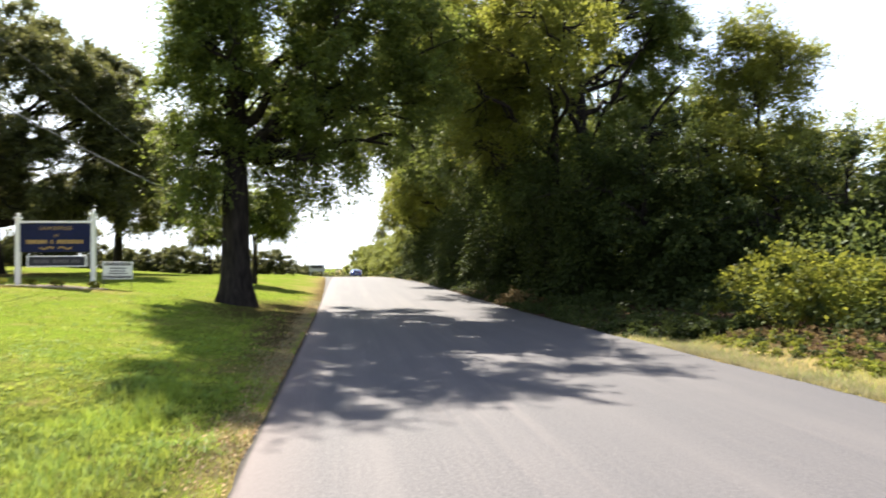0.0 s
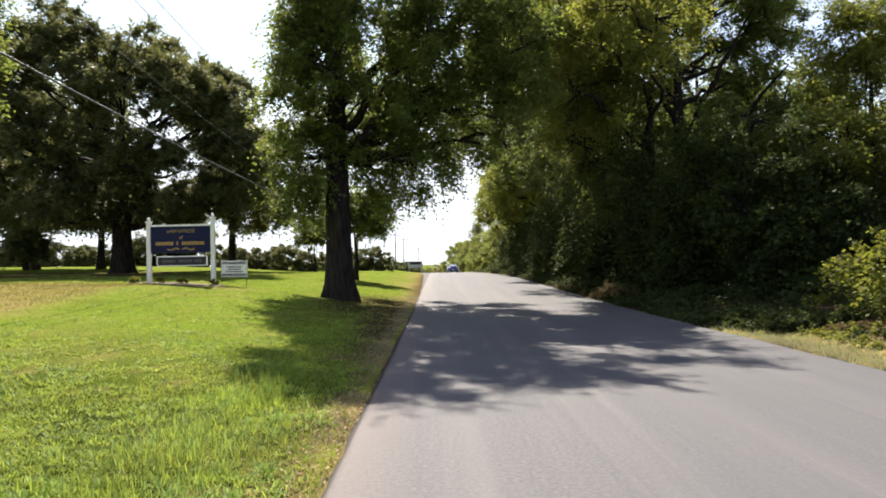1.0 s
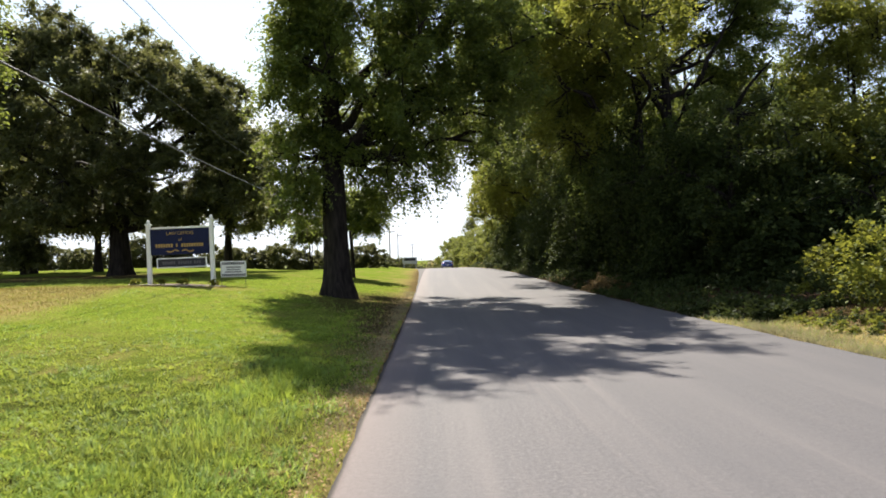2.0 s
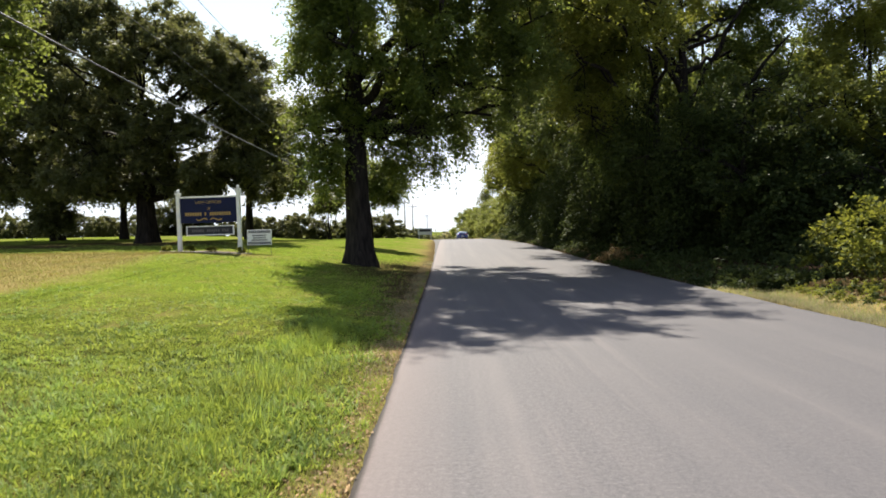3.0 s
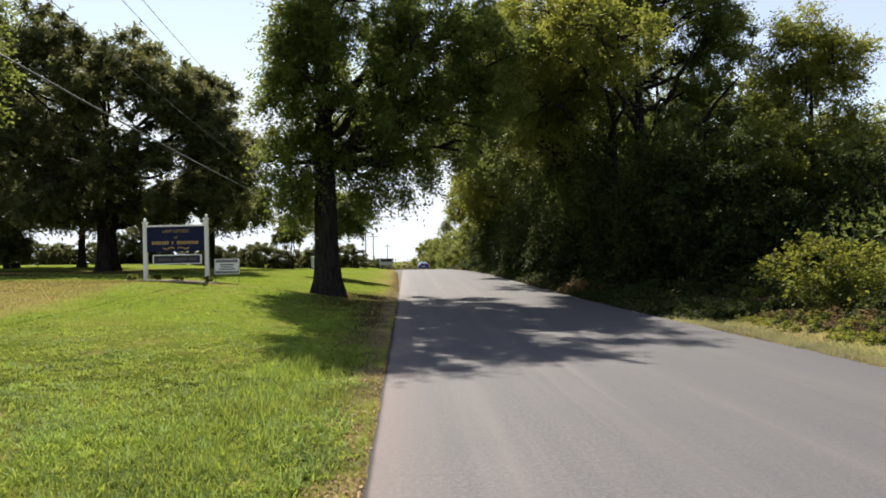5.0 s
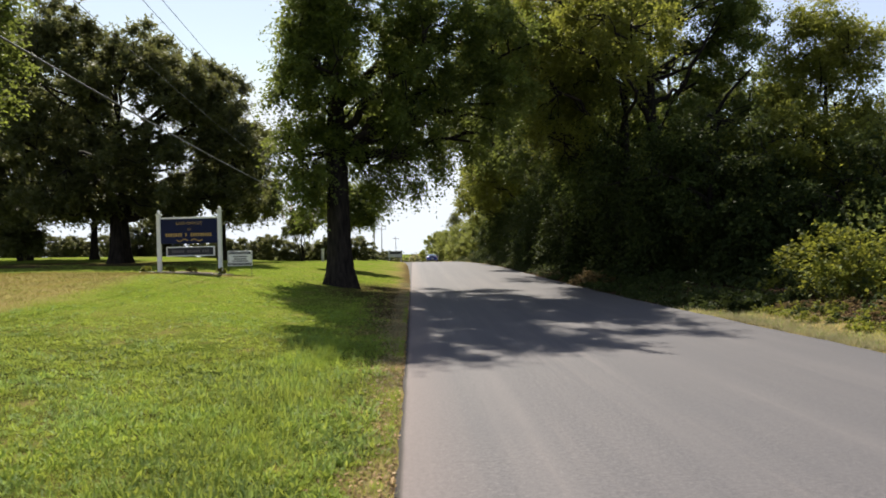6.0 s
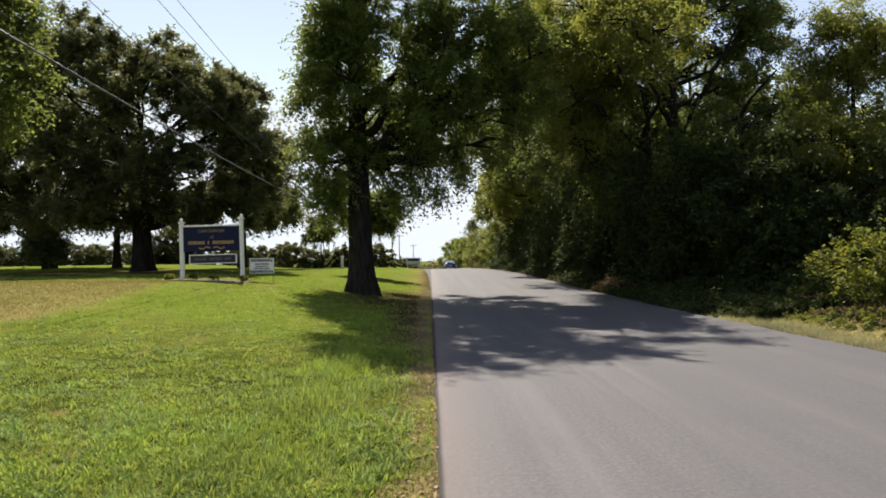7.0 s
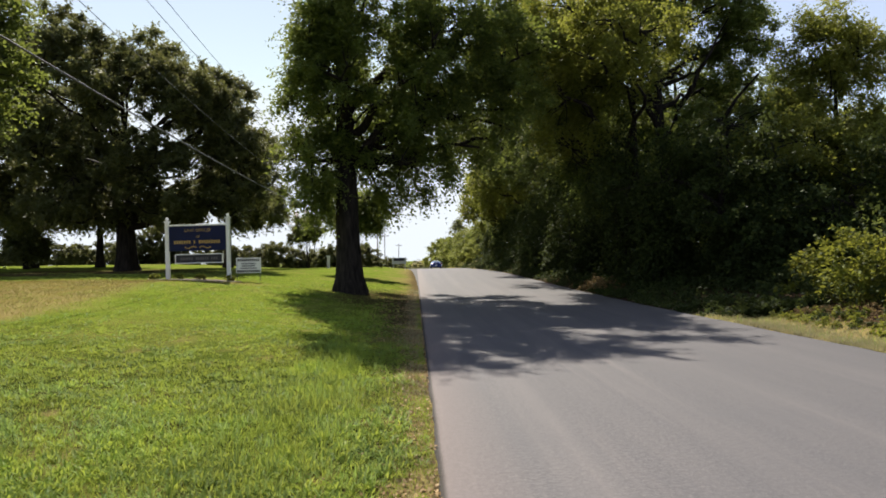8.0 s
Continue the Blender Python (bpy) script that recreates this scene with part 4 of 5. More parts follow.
for k, (x, y, top, width) in enumerate(((9.3, 25.6, 5.4, 0.35), (9.0, 29.6, 7.2, 0.4), (8.7, 36.5, 7.6, 0.45), (8.5, 44.0, 7.0, 0.5), (12.2, 23.2, 4.6, 0.4))):
    hanging_vine(x, y, top, width, 300 + k)
shrub("roadside_bush", "sunlit yellow-green bush overgrown with vines on the verge", (10.2, 15.4, gz(10.2, 15.4)),
      [(-0.55, 0, 1.15, 0.6, 1.2, 0.5), (-0.8, 0, 0.5, 0.6, 1.1, 0.4), (0.7, -0.1, 0.95, 0.8, 1.4, 0.6), (2.2, 0.1, 0.85, 1.1, 1.5, 0.6), (3.9, 0.3, 0.95, 1.3, 1.7, 0.7), (5.9, 0.6, 1.05, 1.5, 1.9, 0.8), (8.2, 0.8, 1.1, 1.6, 1.9, 0.8), (0.8, -0.8, 0.4, 1.1, 0.9, 0.3), (3.6, -0.9, 0.4, 1.5, 0.9, 0.35), (5.8, -0.7, 0.45, 1.6, 1.0, 0.4)],
      32000, 0.105, M_LEAF_VINE, 51, 0.5, "bush", stems=9, boughs=330, droop=0.6, spread=0.6, shell=0.28)

# ---- hedges and far things over the lawn ----
for k in range(26):
    x, y = -41 + k * 1.45, 61 + 2.0 * math.sin(k * 2.1)
    rz = 1.85 + 0.25 * math.sin(k * 1.3 + 1)
    shrub("hedge_bush", "dark clipped hedge bush across the lawn", (x, y, gz(x, y)), [(0, 0, rz * 0.55, 1.35, 1.1, rz * 0.5), (0, 0, 0.3, 1.4, 1.1, 0.35)],
          6000, 0.2, M_LEAF_DARK, 60 + k, 0.4, "hedge", "hedge bushes", 0, quad=False)
FAR_SHRUBS = [(-11.5, 128, 2.4, 2.9), (-8.6, 130, 2.2, 3.4), (-6.0, 134, 2.0, 3.0), (-15.5, 126, 2.6, 2.7), (-4.4, 150, 2.0, 2.8), (4.4, 205, 3.0, 3.6), (8.5, 210, 3.0, 4.0), (-12, 190, 4.0, 4.0), (-20, 150, 4.0, 3.2),
              (-15, 306, 4.0, 6.4), (-9, 309, 3.6, 5.8), (-4, 307, 3.2, 6.2), (0.5, 310, 3.0, 6.6), (5, 306, 3.6, 6.0), (10, 308, 4.0, 6.8)]
for k, (x, y, r, h) in enumerate(FAR_SHRUBS):
    shrub("distant_shrub", "grey-green shrub far down the road", (x, y, gz(x, y)), [(0, 0, h * 0.45, r, r, h * 0.5), (0, 0, 0.4, r, r, 0.5)],
          3600, 0.36, M_LEAF_DARK, 160 + k, 0.8, "shrub", "distant shrubs", 0, boughs=40, quad=False)


def far_woods():
    """Low line of woods where the land meets the sky."""
    rng = np.random.default_rng(9)
    n = 2600
    a = rng.uniform(-math.pi, math.pi, n)
    d = rng.uniform(330, 420, n)
    x, y = d * np.sin(a), d * np.cos(a)
    h = 5.0 + 2.5 * np.sin(a * 23) + 2 * np.sin(a * 57 + 1)
    c = np.stack([x, y, ground_z(x, y) + rng.uniform(0, 1, n) * h], -1)
    v, f = leaves(rng, c, 22, (3.0, 3.0, 0.9), 1.5)
    tagged(mesh_arrays("far_woods", v, f, M_LEAF_DARK), "low hazy line of distant woods", "woods", kind="stuff")


far_woods()


def utility_pole(x, y, height, label):
    root = tagged(new("utility_pole"), label, "pole", "utility poles")
    root.location = (x, y, gz(x, y))
    v, f = tube([(0, 0, -0.4), (0, 0, height * 0.5), (0, 0, height)], (0.15, 0.13, 0.10), 10)
    mesh_arrays("pole", v, f, M_POLE, root, True)
    part("crossarm", box(bmesh.new(), -1.2, 1.2, 0.10, 0.2, height - 0.75, height - 0.62, 0.01), M_POLE, root)
    for dx in (-1.1, -0.4, 1.1):
        v, f = tube([(dx, 0.15, height - 0.62), (dx, 0.15, height - 0.5), (dx, 0.15, height - 0.42)], (0.04, 0.055, 0.03), 8)
        mesh_arrays("insulator", v, f, M_GREYTXT, root)
    return root


POLE_X = -7.9
utility_pole(POLE_X - 0.1, 76, 9.9, "weathered wooden utility pole with a crossarm")
utility_pole(POLE_X - 0.5, 150, 9.5, "distant wooden utility pole")
utility_pole(POLE_X - 0.7, 190, 11.5, "distant wooden utility pole")
utility_pole(POLE_X + 2.1, 235, 11.5, "distant wooden utility pole")


def overhead_wire(name, z0, k, low, r, label):
    """A line that sags to z0 at y = low, along the poles."""
    y = np.linspace(-12, 76, 40)
    v, f = tube(np.stack([np.full(40, POLE_X), y, z0 + k * (y - low) ** 2], -1), np.full(40, r), 6)
    tagged(mesh_arrays(name, v, f, M_CABLE), label, "cable", "overhead lines")


overhead_wire("telephone_cable", 5.28, 0.00053, 45, 0.024, "thick black telephone cable over the lawn")
for z0 in (6.34, 8.19, 8.89):
    overhead_wire("power_line", z0, 0.00114, 50, 0.010, "thin overhead power line")


# ---- signs ----
def bars(bm, y, rows):
    """Plain short bars standing for lettering: centre x, z, width, height of a line."""
    for x, z, w, h in rows:
        n = max(1, round(w / (h * 0.75)))
        for k in range(n):
            c = x - w / 2 + (k + 0.5) * w / n
            box(bm, c - w / n * 0.36, c + w / n * 0.36, y - 0.006, y, z - h / 2, z + h / 2)
    return bm


def lettering(text, size, x, y, z, parent, material, name="lettering"):
    cu = bpy.data.curves.new("text", "FONT")
    cu.body, cu.size, cu.align_x, cu.align_y, cu.extrude = text, size, "CENTER", "CENTER", 0.003
    tmp = new("tmp", cu)
    dg = bpy.context.evaluated_depsgraph_get()
    me = bpy.data.meshes.new_from_object(tmp.evaluated_get(dg))
    bpy.data.objects.remove(tmp)
    me.materials.clear()
    me.materials.append(material)
    ob = new(name, me)
    ob.parent = parent
    ob.matrix_local = pose(x, y, z, 90, 0, 0)
    return ob


def sign_post(parent, x, h=2.28):
    bm = box(bmesh.new(), x - 0.068, x + 0.068, -0.068, 0.068, -0.3, h, 0.012)
    p = part("post", bm, M_WHITE, parent)
    bm = box(bmesh.new(), x - 0.095, x + 0.095, -0.095, 0.095, h, h + 0.05, 0.01)
    part("post_cap", bm, M_WHITE, p)
    bm = bmesh.new()
    bmesh.ops.create_uvsphere(bm, u_segments=14, v_segments=10, radius=0.06, matrix=Matrix.Translation((x, 0, h + 0.125)))
    bmesh.ops.create_cone(bm, cap_ends=True, segments=12, radius1=0.05, radius2=0.03, depth=0.06, matrix=Matrix.Translation((x, 0, h + 0.075)))
    part("finial", bm, M_WHITE, p, smooth=True)


def office_sign():
    root = tagged(new("office_sign"), "navy and gold office sign hung between two white posts", "sign")
    root.location = (-8.05, 25.2, gz(-8.05, 25.2) - 0.06)
    sign_post(root, -1.1, 2.17)
    sign_post(root, 1.1)
    part("rail", box(bmesh.new(), -1.034, 1.034, -0.045, 0.045, 2.03, 2.09, 0.008), M_WHITE, root)
    board = part("board", box(bmesh.new(), -1.031, 1.031, -0.025, 0.025, 1.12, 2.027, 0.006), M_NAVY, root, "navy blue painted board")
    lettering("LAW OFFICES", 0.155, 0, -0.027, 1.86, board, M_GOLD)
    lettering("of", 0.15, 0, -0.027, 1.64, board, M_GOLD)
    words = [(-0.56, 1.44, 0.62, 0.12), (-0.12, 1.44, 0.07, 0.12), (0.42, 1.44, 0.78, 0.12)]
    tagged(part("lettering", bars(bmesh.new(), -0.026, words), M_GOLD, board, "gold line of lettering"), kind="stuff")
    for s in (-1, 1):
        bm = bmesh.new()
        for k in range(9):
            u = k / 8
            box(bm, s * (0.08 + 0.36 * u) - 0.03, s * (0.08 + 0.36 * u) + 0.03, -0.032, -0.026,
                1.24 + 0.035 * math.sin(u * 6.3) - 0.018, 1.24 + 0.035 * math.sin(u * 6.3) + 0.024)
        part("scroll", bm, M_GOLD, board, "gold scroll ornament")
    low = part("lower_board", box(bmesh.new(), -0.80, 0.86, -0.02, 0.02, 0.69, 0.97, 0.004), M_BLACK, root, "dark hanging board")
    bm = bmesh.new()
    for b in ((-0.84, 0.90, 0.97, 1.005), (-0.84, 0.90, 0.655, 0.69), (-0.84, -0.80, 0.69, 0.97), (0.86, 0.90, 0.69, 0.97)):
        box(bm, b[0], b[1], -0.03, 0.03, b[2], b[3], 0.004)
    part("frame", bm, M_WHITE, low)
    tagged(part("lettering", bars(bmesh.new(), -0.021, [(-0.42, 0.83, 0.46, 0.10), (0.14, 0.83, 0.48, 0.10), (0.58, 0.83, 0.26, 0.10)]), M_GREYTXT, low), kind="stuff")
    for x in (-0.6, 0.66):
        v, f = tube([(x, 0, 0.99), (x, 0, 1.06), (x, 0, 1.125)], (0.008, 0.008, 0.008), 6)
        mesh_arrays("hanger", v, f, M_STEEL, root)
    root.rotation_euler = (0, radians(-0.8), 0)


office_sign()


def yard_sign():
    root = tagged(new("yard_sign"), "small white yard sign on wire legs", "sign")
    root.location = (-6.27, 25.3, gz(-6.27, 25.3) - 0.04)
    board = part("board", box(bmesh.new(), -0.45, 0.45, -0.008, 0.008, 0.37, 0.93, 0.002), M_WHITE, root)
    rows = [(0, 0.85, 0.80, 0.10), (0, 0.715, 0.52, 0.05), (0, 0.63, 0.46, 0.045), (0, 0.55, 0.60, 0.045), (0, 0.44, 0.84, 0.09)]
    tagged(part("lettering", bars(bmesh.new(), -0.009, rows), M_BLACK, board, "dark lines of lettering"), kind="stuff")
    for x in (-0.42, 0.42):
        v, f = tube([(x, 0, -0.2), (x, 0, 0.4), (x, 0, 0.91)], (0.01, 0.01, 0.01), 6)
        mesh_arrays("leg", v, f, M_CABLE, root)


yard_sign()


def flower_bed():
    bm = bmesh.new()
    rng = random.Random(4)
    ring = []
    for k in range(28):
        a = k / 28 * 2 * math.pi
        x, y = -8.1 + math.cos(a) * 1.7, 25.0 + math.sin(a) * 0.55
        ring.append((x, y, gz(x, y) + 0.012))
    c = bm.verts.new((-8.1, 25.0, gz(-8.1, 25.0) + 0.03))
    vs = [bm.verts.new(p) for p in ring]
    for a, b in zip(vs, vs[1:] + vs[:1]):
        bm.faces.new((a, b, c))
    bed = part("flower_bed", bm, M_MULCH)
    tagged(bed, "low mulched bed under the sign posts", "flower bed", kind="stuff")
    path = [(x, y, z - 0.005) for x, y, z in ring[13:29 - 0]]
    v, f = tube(path, [0.035] * len(path), 6)
    tagged(mesh_arrays("bed_edging", v, f, M_EDGING), "pale edging along the bed below the sign", "edging", kind="structure")
    for k in range(4):
        x, y = -9.4 + k * 0.8 + rng.uniform(-0.1, 0.1), 24.9 + rng.uniform(-0.2, 0.2)
        shrub("bedding_plant", "small green bedding plant under the sign", (x, y, gz(x, y) + 0.03), [(0, 0, 0.08, 0.16, 0.12, 0.07)],
              480, 0.06, M_LEAF_VINE, 90 + k, 0.1, "plant", "bedding plants", 4, boughs=16)


flower_bed()


def far_sign():
    root = tagged(new("roadside_sign"), "distant pale sign board on posts by the road", "sign")
    x, y = -2.6, 104.0
    root.location = (x, y, gz(x, y))
    part("board", box(bmesh.new(), -1.1, 1.1, -0.08, 0.08, 0.75, 1.75, 0.02), M_PALE, root)
    part("panel", box(bmesh.new(), -0.85, 0.85, -0.095, -0.081, 1.25, 1.62), M_BLACK, root, "dark panel")
    for dx in (-0.9, 0.9):
        part("leg", box(bmesh.new(), dx - 0.06, dx + 0.06, -0.06, 0.06, -0.3, 0.75), M_PALE, root)


far_sign()


def marker_post():
    bm = box(bmesh.new(), -0.09, 0.09, -0.09, 0.09, -0.2, 0.85, 0.015)
    box(bm, -0.13, 0.13, -0.13, 0.13, 0.85, 0.93, 0.01)
    ob = part("marker_post", bm, M_WHITE)
    ob.location = (-6.5, 50, gz(-6.5, 50))
    tagged(ob, "short white post standing across the lawn", "post")


marker_post()


# ---- the car ----
def loft(rings):
    """Verts and quads of a skin over closed rings."""
    r = np.asarray(rings, float)
    n, k = r.shape[:2]
    i = np.arange(n - 1)[:, None] * k
    j = np.arange(k)[None, :]
    f = np.stack([i + j, i + (j + 1) % k, i + k + (j + 1) % k, i + k + j], -1).reshape(-1, 4)
    return r.reshape(-1, 3), f


def skin(name, grid, rows, cols, material, parent, lift=0.0, label=""):
    """A patch of a skin grid (stations x points x 3), lifted off it along its normals."""
    g = np.asarray(grid, float)
    dn = np.cross(np.gradient(g, axis=0), np.gradient(g, axis=1))
    dn /= np.linalg.norm(dn, axis=2)[..., None] + 1e-9
    mid = g.mean(axis=1, keepdims=True)
    dn *= np.sign((dn * (g - mid)).sum(axis=2, keepdims=True) + 1e-9)
    p = (g + dn * lift)[rows[0]:rows[1] + 1, cols[0]:cols[1] + 1]
    n, k = p.shape[:2]
    q = np.arange(n * k).reshape(n, k)
    f = np.stack([q[:-1, :-1], q[1:, :-1], q[1:, 1:], q[:-1, 1:]], -1).reshape(-1, 4)
    ob = mesh_arrays(name, p.reshape(-1, 3), f, material, parent, True)
    if label:
        tagged(ob, label)
    return ob


def sports_car(x, y):
    """Rear-engined coupe; its nose points along +y, its length is 4.46 m."""
    root = tagged(new("sports_car"), "blue sports coupe with a black rear wing driving away", "car")
    root.location = (x, y, float(road_z(y)))
    slope = math.atan2(float(road_z(y + 1.5) - road_z(y - 1.5)), 3.0)
    root.rotation_euler = (slope, 0, radians(0.6))
    # along the car: half width, floor, shoulder and deck heights
    ky = (-2.23, -2.15, -1.95, -1.6, -1.2, -0.6, 0.2, 0.8, 1.2, 1.6, 1.95, 2.15, 2.23)
    kw = (0.66, 0.80, 0.885, 0.925, 0.926, 0.875, 0.86, 0.875, 0.9, 0.885, 0.82, 0.70, 0.55)
    kf = (0.36, 0.26, 0.2, 0.17, 0.16, 0.15, 0.15, 0.15, 0.16, 0.16, 0.17, 0.2, 0.28)
    ks = (0.66, 0.76, 0.80, 0.83, 0.83, 0.79, 0.77, 0.77, 0.77, 0.73, 0.64, 0.54, 0.47)
    kd = (0.70, 0.84, 0.90, 0.95, 0.97, 0.95, 0.92, 0.88, 0.80, 0.74, 0.66, 0.56, 0.49)
    ys = np.linspace(-2.23, 2.23, 90)
    w, fl, sh, dk = (np.convolve(np.pad(np.interp(ys, ky, k), 2, "edge"), np.ones(5) / 5, "valid") for k in (kw, kf, ks, kd))
    arch = fl.copy()
    for yw in (-1.18, 1.17):
        arch = np.maximum(arch, 0.33 + np.sqrt(np.clip(0.37 ** 2 - (ys - yw) ** 2, 0, None)) * (np.abs(ys - yw) < 0.37) - 1.0 * (np.abs(ys - yw) >= 0.37))
    wing_f = dk + 0.07 * np.exp(-((ys - 1.45) / 0.35) ** 2)
    px = np.stack([0 * w, 0.70 * w, 0.70 * w, 0.975 * w, w, w, 0.985 * w, 0.95 * w, 0.86 * w, 0.70 * w, 0.4 * w, 0 * w], 1)
    mid = np.maximum((fl + sh) / 2, arch + 0.03)
    pz = np.stack([fl, fl, arch, arch, np.maximum(arch + 0.015, fl + 0.08), mid, np.maximum(sh - 0.06, arch + 0.05), np.maximum(sh, arch + 0.07), np.maximum(sh + 0.035, arch + 0.08),
                   np.minimum(np.maximum(wing_f - 0.01, sh + 0.03), wing_f), dk - 0.005, dk], 1)
    half = np.stack([px, np.repeat(ys[:, None], 12, 1), pz], -1)
    ring = np.concatenate([half, (half * np.array([-1, 1, 1]))[:, -2:0:-1]], 1)
    v, f = loft(ring)
    body = mesh_arrays("body", v, f, M_BLUE, root, True)
    for nm, q in (("rear_panel", ring[0]), ("nose_panel", ring[-1])):
        bm = bmesh.new()
        bm.faces.new([bm.verts.new(p) for p in q])
        part(nm, bm, M_BLUE, body)
    # cabin: a fastback shell with panes set on it
    cy = np.linspace(-1.95, 1.12, 48)
    cw = np.interp(cy, (-1.95, -1.4, -0.8, -0.1, 0.4, 1.12), (0.56, 0.66, 0.72, 0.73, 0.72, 0.66))
    ch = np.interp(cy, (-1.95, -1.6, -1.2, -0.7, -0.3, 0.0, 0.3, 0.55, 0.8, 1.12), (0.90, 0.985, 1.12, 1.235, 1.275, 1.28, 1.26, 1.18, 1.04, 0.83))
    ch = np.convolve(np.pad(ch, 2, "edge"), np.ones(5) / 5, "valid")
    cl = np.interp(cy, ys, dk) - 0.07
    t = np.linspace(0, math.pi, 33)
    shell = np.stack([cw[:, None] * np.sign(np.cos(t)) * np.abs(np.cos(t)) ** 0.62, np.repeat(cy[:, None], 33, 1),
                      cl[:, None] + np.clip(ch - cl, 0.01, None)[:, None] * np.sin(t) ** 0.72], -1)
    skin("roof", shell, (0, 47), (0, 32), M_BLUE, root)
    at = lambda q: int(np.argmin(np.abs(cy - q)))
    skin("rear_window", shell, (at(-1.62), at(-0.86)), (9, 23), M_GLASS, root, 0.008, "dark sloping rear window")
    skin("windscreen", shell, (at(0.40), at(1.0)), (7, 25), M_GLASS, root, 0.008)
    st = lambda q: int(np.argmin(np.abs(ys - q)))
    for s, c0, c1 in ((1, 3, 7), (-1, 25, 29)):
        skin("side_window", shell, (at(-0.62), at(0.62)), (c0, c1), M_GLASS, root, 0.008)
        skin("quarter_window", shell, (at(-1.12), at(-0.70)), (c0, c1), M_GLASS, root, 0.008)
        d0, d1 = (4, 8) if s > 0 else (14, 18)
        door = skin("door", ring, (st(-0.52), st(0.70)), (d0, d1), M_BLUE, root, 0.006)
        part("door_handle", box(bmesh.new(), s * 0.875 - 0.012, s * 0.875 + 0.012, -0.42, -0.26, 0.70, 0.725, 0.006), M_BLUE, door)
        for yy in (-1.18, 1.17):
            wheel = new("wheel", None)
            wheel.parent, wheel.location = root, (s * (0.80 if yy < 0 else 0.775), yy, 0.33)
            turn = Matrix.Rotation(math.pi / 2, 4, "Y")
            bm = bmesh.new()
            bmesh.ops.create_cone(bm, cap_ends=True, segments=36, radius1=0.33, radius2=0.33, depth=0.25, matrix=turn)
            bmesh.ops.bevel(bm, geom=[e for e in bm.edges if len(e.link_faces) == 2 and any(len(q.verts) > 4 for q in e.link_faces)], offset=0.035, segments=3, affect="EDGES")
            part("tyre", bm, M_RUBBER, wheel, smooth=True)
            bm = bmesh.new()
            bmesh.ops.create_cone(bm, cap_ends=True, segments=28, radius1=0.245, radius2=0.245, depth=0.012, matrix=Matrix.Translation((s * 0.122, 0, 0)) @ turn)
            part("brake_disc", bm, M_TRIM, wheel)
            bm = bmesh.new()
            for k in range(10):
                m = Matrix.Rotation(k * 2 * math.pi / 10 + (0.16 if k % 2 else -0.16), 4, "X") @ Matrix.Translation((s * 0.135, 0, 0.13)) @ Matrix.Diagonal((0.018, 0.026, 0.22, 1))
                bmesh.ops.create_cube(bm, size=1, matrix=m)
            bmesh.ops.create_cone(bm, cap_ends=True, segments=16, radius1=0.05, radius2=0.04, depth=0.035, matrix=Matrix.Translation((s * 0.135, 0, 0)) @ turn)
            a = np.linspace(0, 2 * np.pi, 29)
            v, f = tube(np.stack([np.full(29, s * 0.13), 0.24 * np.cos(a), 0.24 * np.sin(a)], -1), np.full(29, 0.014), 6)
            part("rim", bm, M_RIM, wheel)
            mesh_arrays("rim_lip", v, f, M_RIM, wheel, True)
        lamp = [(s * 0.47, -2.165, 0.76), (s * 0.60, -2.15, 0.765), (s * 0.74, -2.10, 0.775), (s * 0.835, -1.99, 0.79)]
        v, f = tube(lamp, (0.03, 0.058, 0.062, 0.03), 10)
        light = mesh_arrays("tail_light", v, f, M_RED, root, True)
        tagged(light, "red wraparound tail light")
        v, f = tube([(s * 0.56, -2.205, 0.765), (s * 0.66, -2.185, 0.772)], (0.022, 0.022), 8)
        mesh_arrays("reverse_lamp", v, f, M_PLATE, light, True)
        bm = bmesh.new()
        bmesh.ops.create_uvsphere(bm, u_segments=16, v_segments=10, radius=0.12, matrix=Matrix.Translation((s * 0.64, 1.86, 0.64)) @ Matrix.Diagonal((0.85, 0.9, 0.75, 1)))
        part("headlight", bm, M_PLATE, root, smooth=True)
        bm = bmesh.new()
        bmesh.ops.create_uvsphere(bm, u_segments=14, v_segments=8, radius=0.1, matrix=Matrix.Translation((s * 0.95, 0.60, 0.98)) @ Matrix.Diagonal((1.15, 0.6, 0.65, 1)))
        mirror = part("wing_mirror", bm, M_BLUE, root, smooth=True)
        part("mirror_arm", box(bmesh.new(), s * 0.81 - 0.08, s * 0.81 + 0.08, 0.58, 0.63, 0.91, 0.94, 0.008), M_TRIM, mirror)
        part("wing_strut", box(bmesh.new(), s * 0.56 - 0.012, s * 0.56 + 0.012, -2.04, -1.84, 0.90, 1.095, 0.005), M_RIM, root)
        part("wing_endplate", box(bmesh.new(), s * 0.76 - 0.01, s * 0.76 + 0.01, -2.16, -1.86, 1.04, 1.14, 0.005), M_TRIM, root)
        part("sill", box(bmesh.new(), s * 0.875 - 0.02, s * 0.875 + 0.02, -0.76, 0.74, 0.13, 0.22, 0.012), M_PLATE, root, "silver sill stripe")
        part("side_intake", box(bmesh.new(), s * 0.905 - 0.02, s * 0.905 + 0.02, -0.80, -0.68, 0.52, 0.70, 0.02), M_TRIM, root)
        part("bumper_vent", box(bmesh.new(), s * 0.74 - 0.045, s * 0.74 + 0.045, -2.175, -2.05, 0.42, 0.56, 0.02), M_TRIM, root)
    part("rear_wing", box(bmesh.new(), -0.76, 0.76, -2.14, -1.88, 1.09, 1.115, 0.01), M_TRIM, root, "black rear wing")
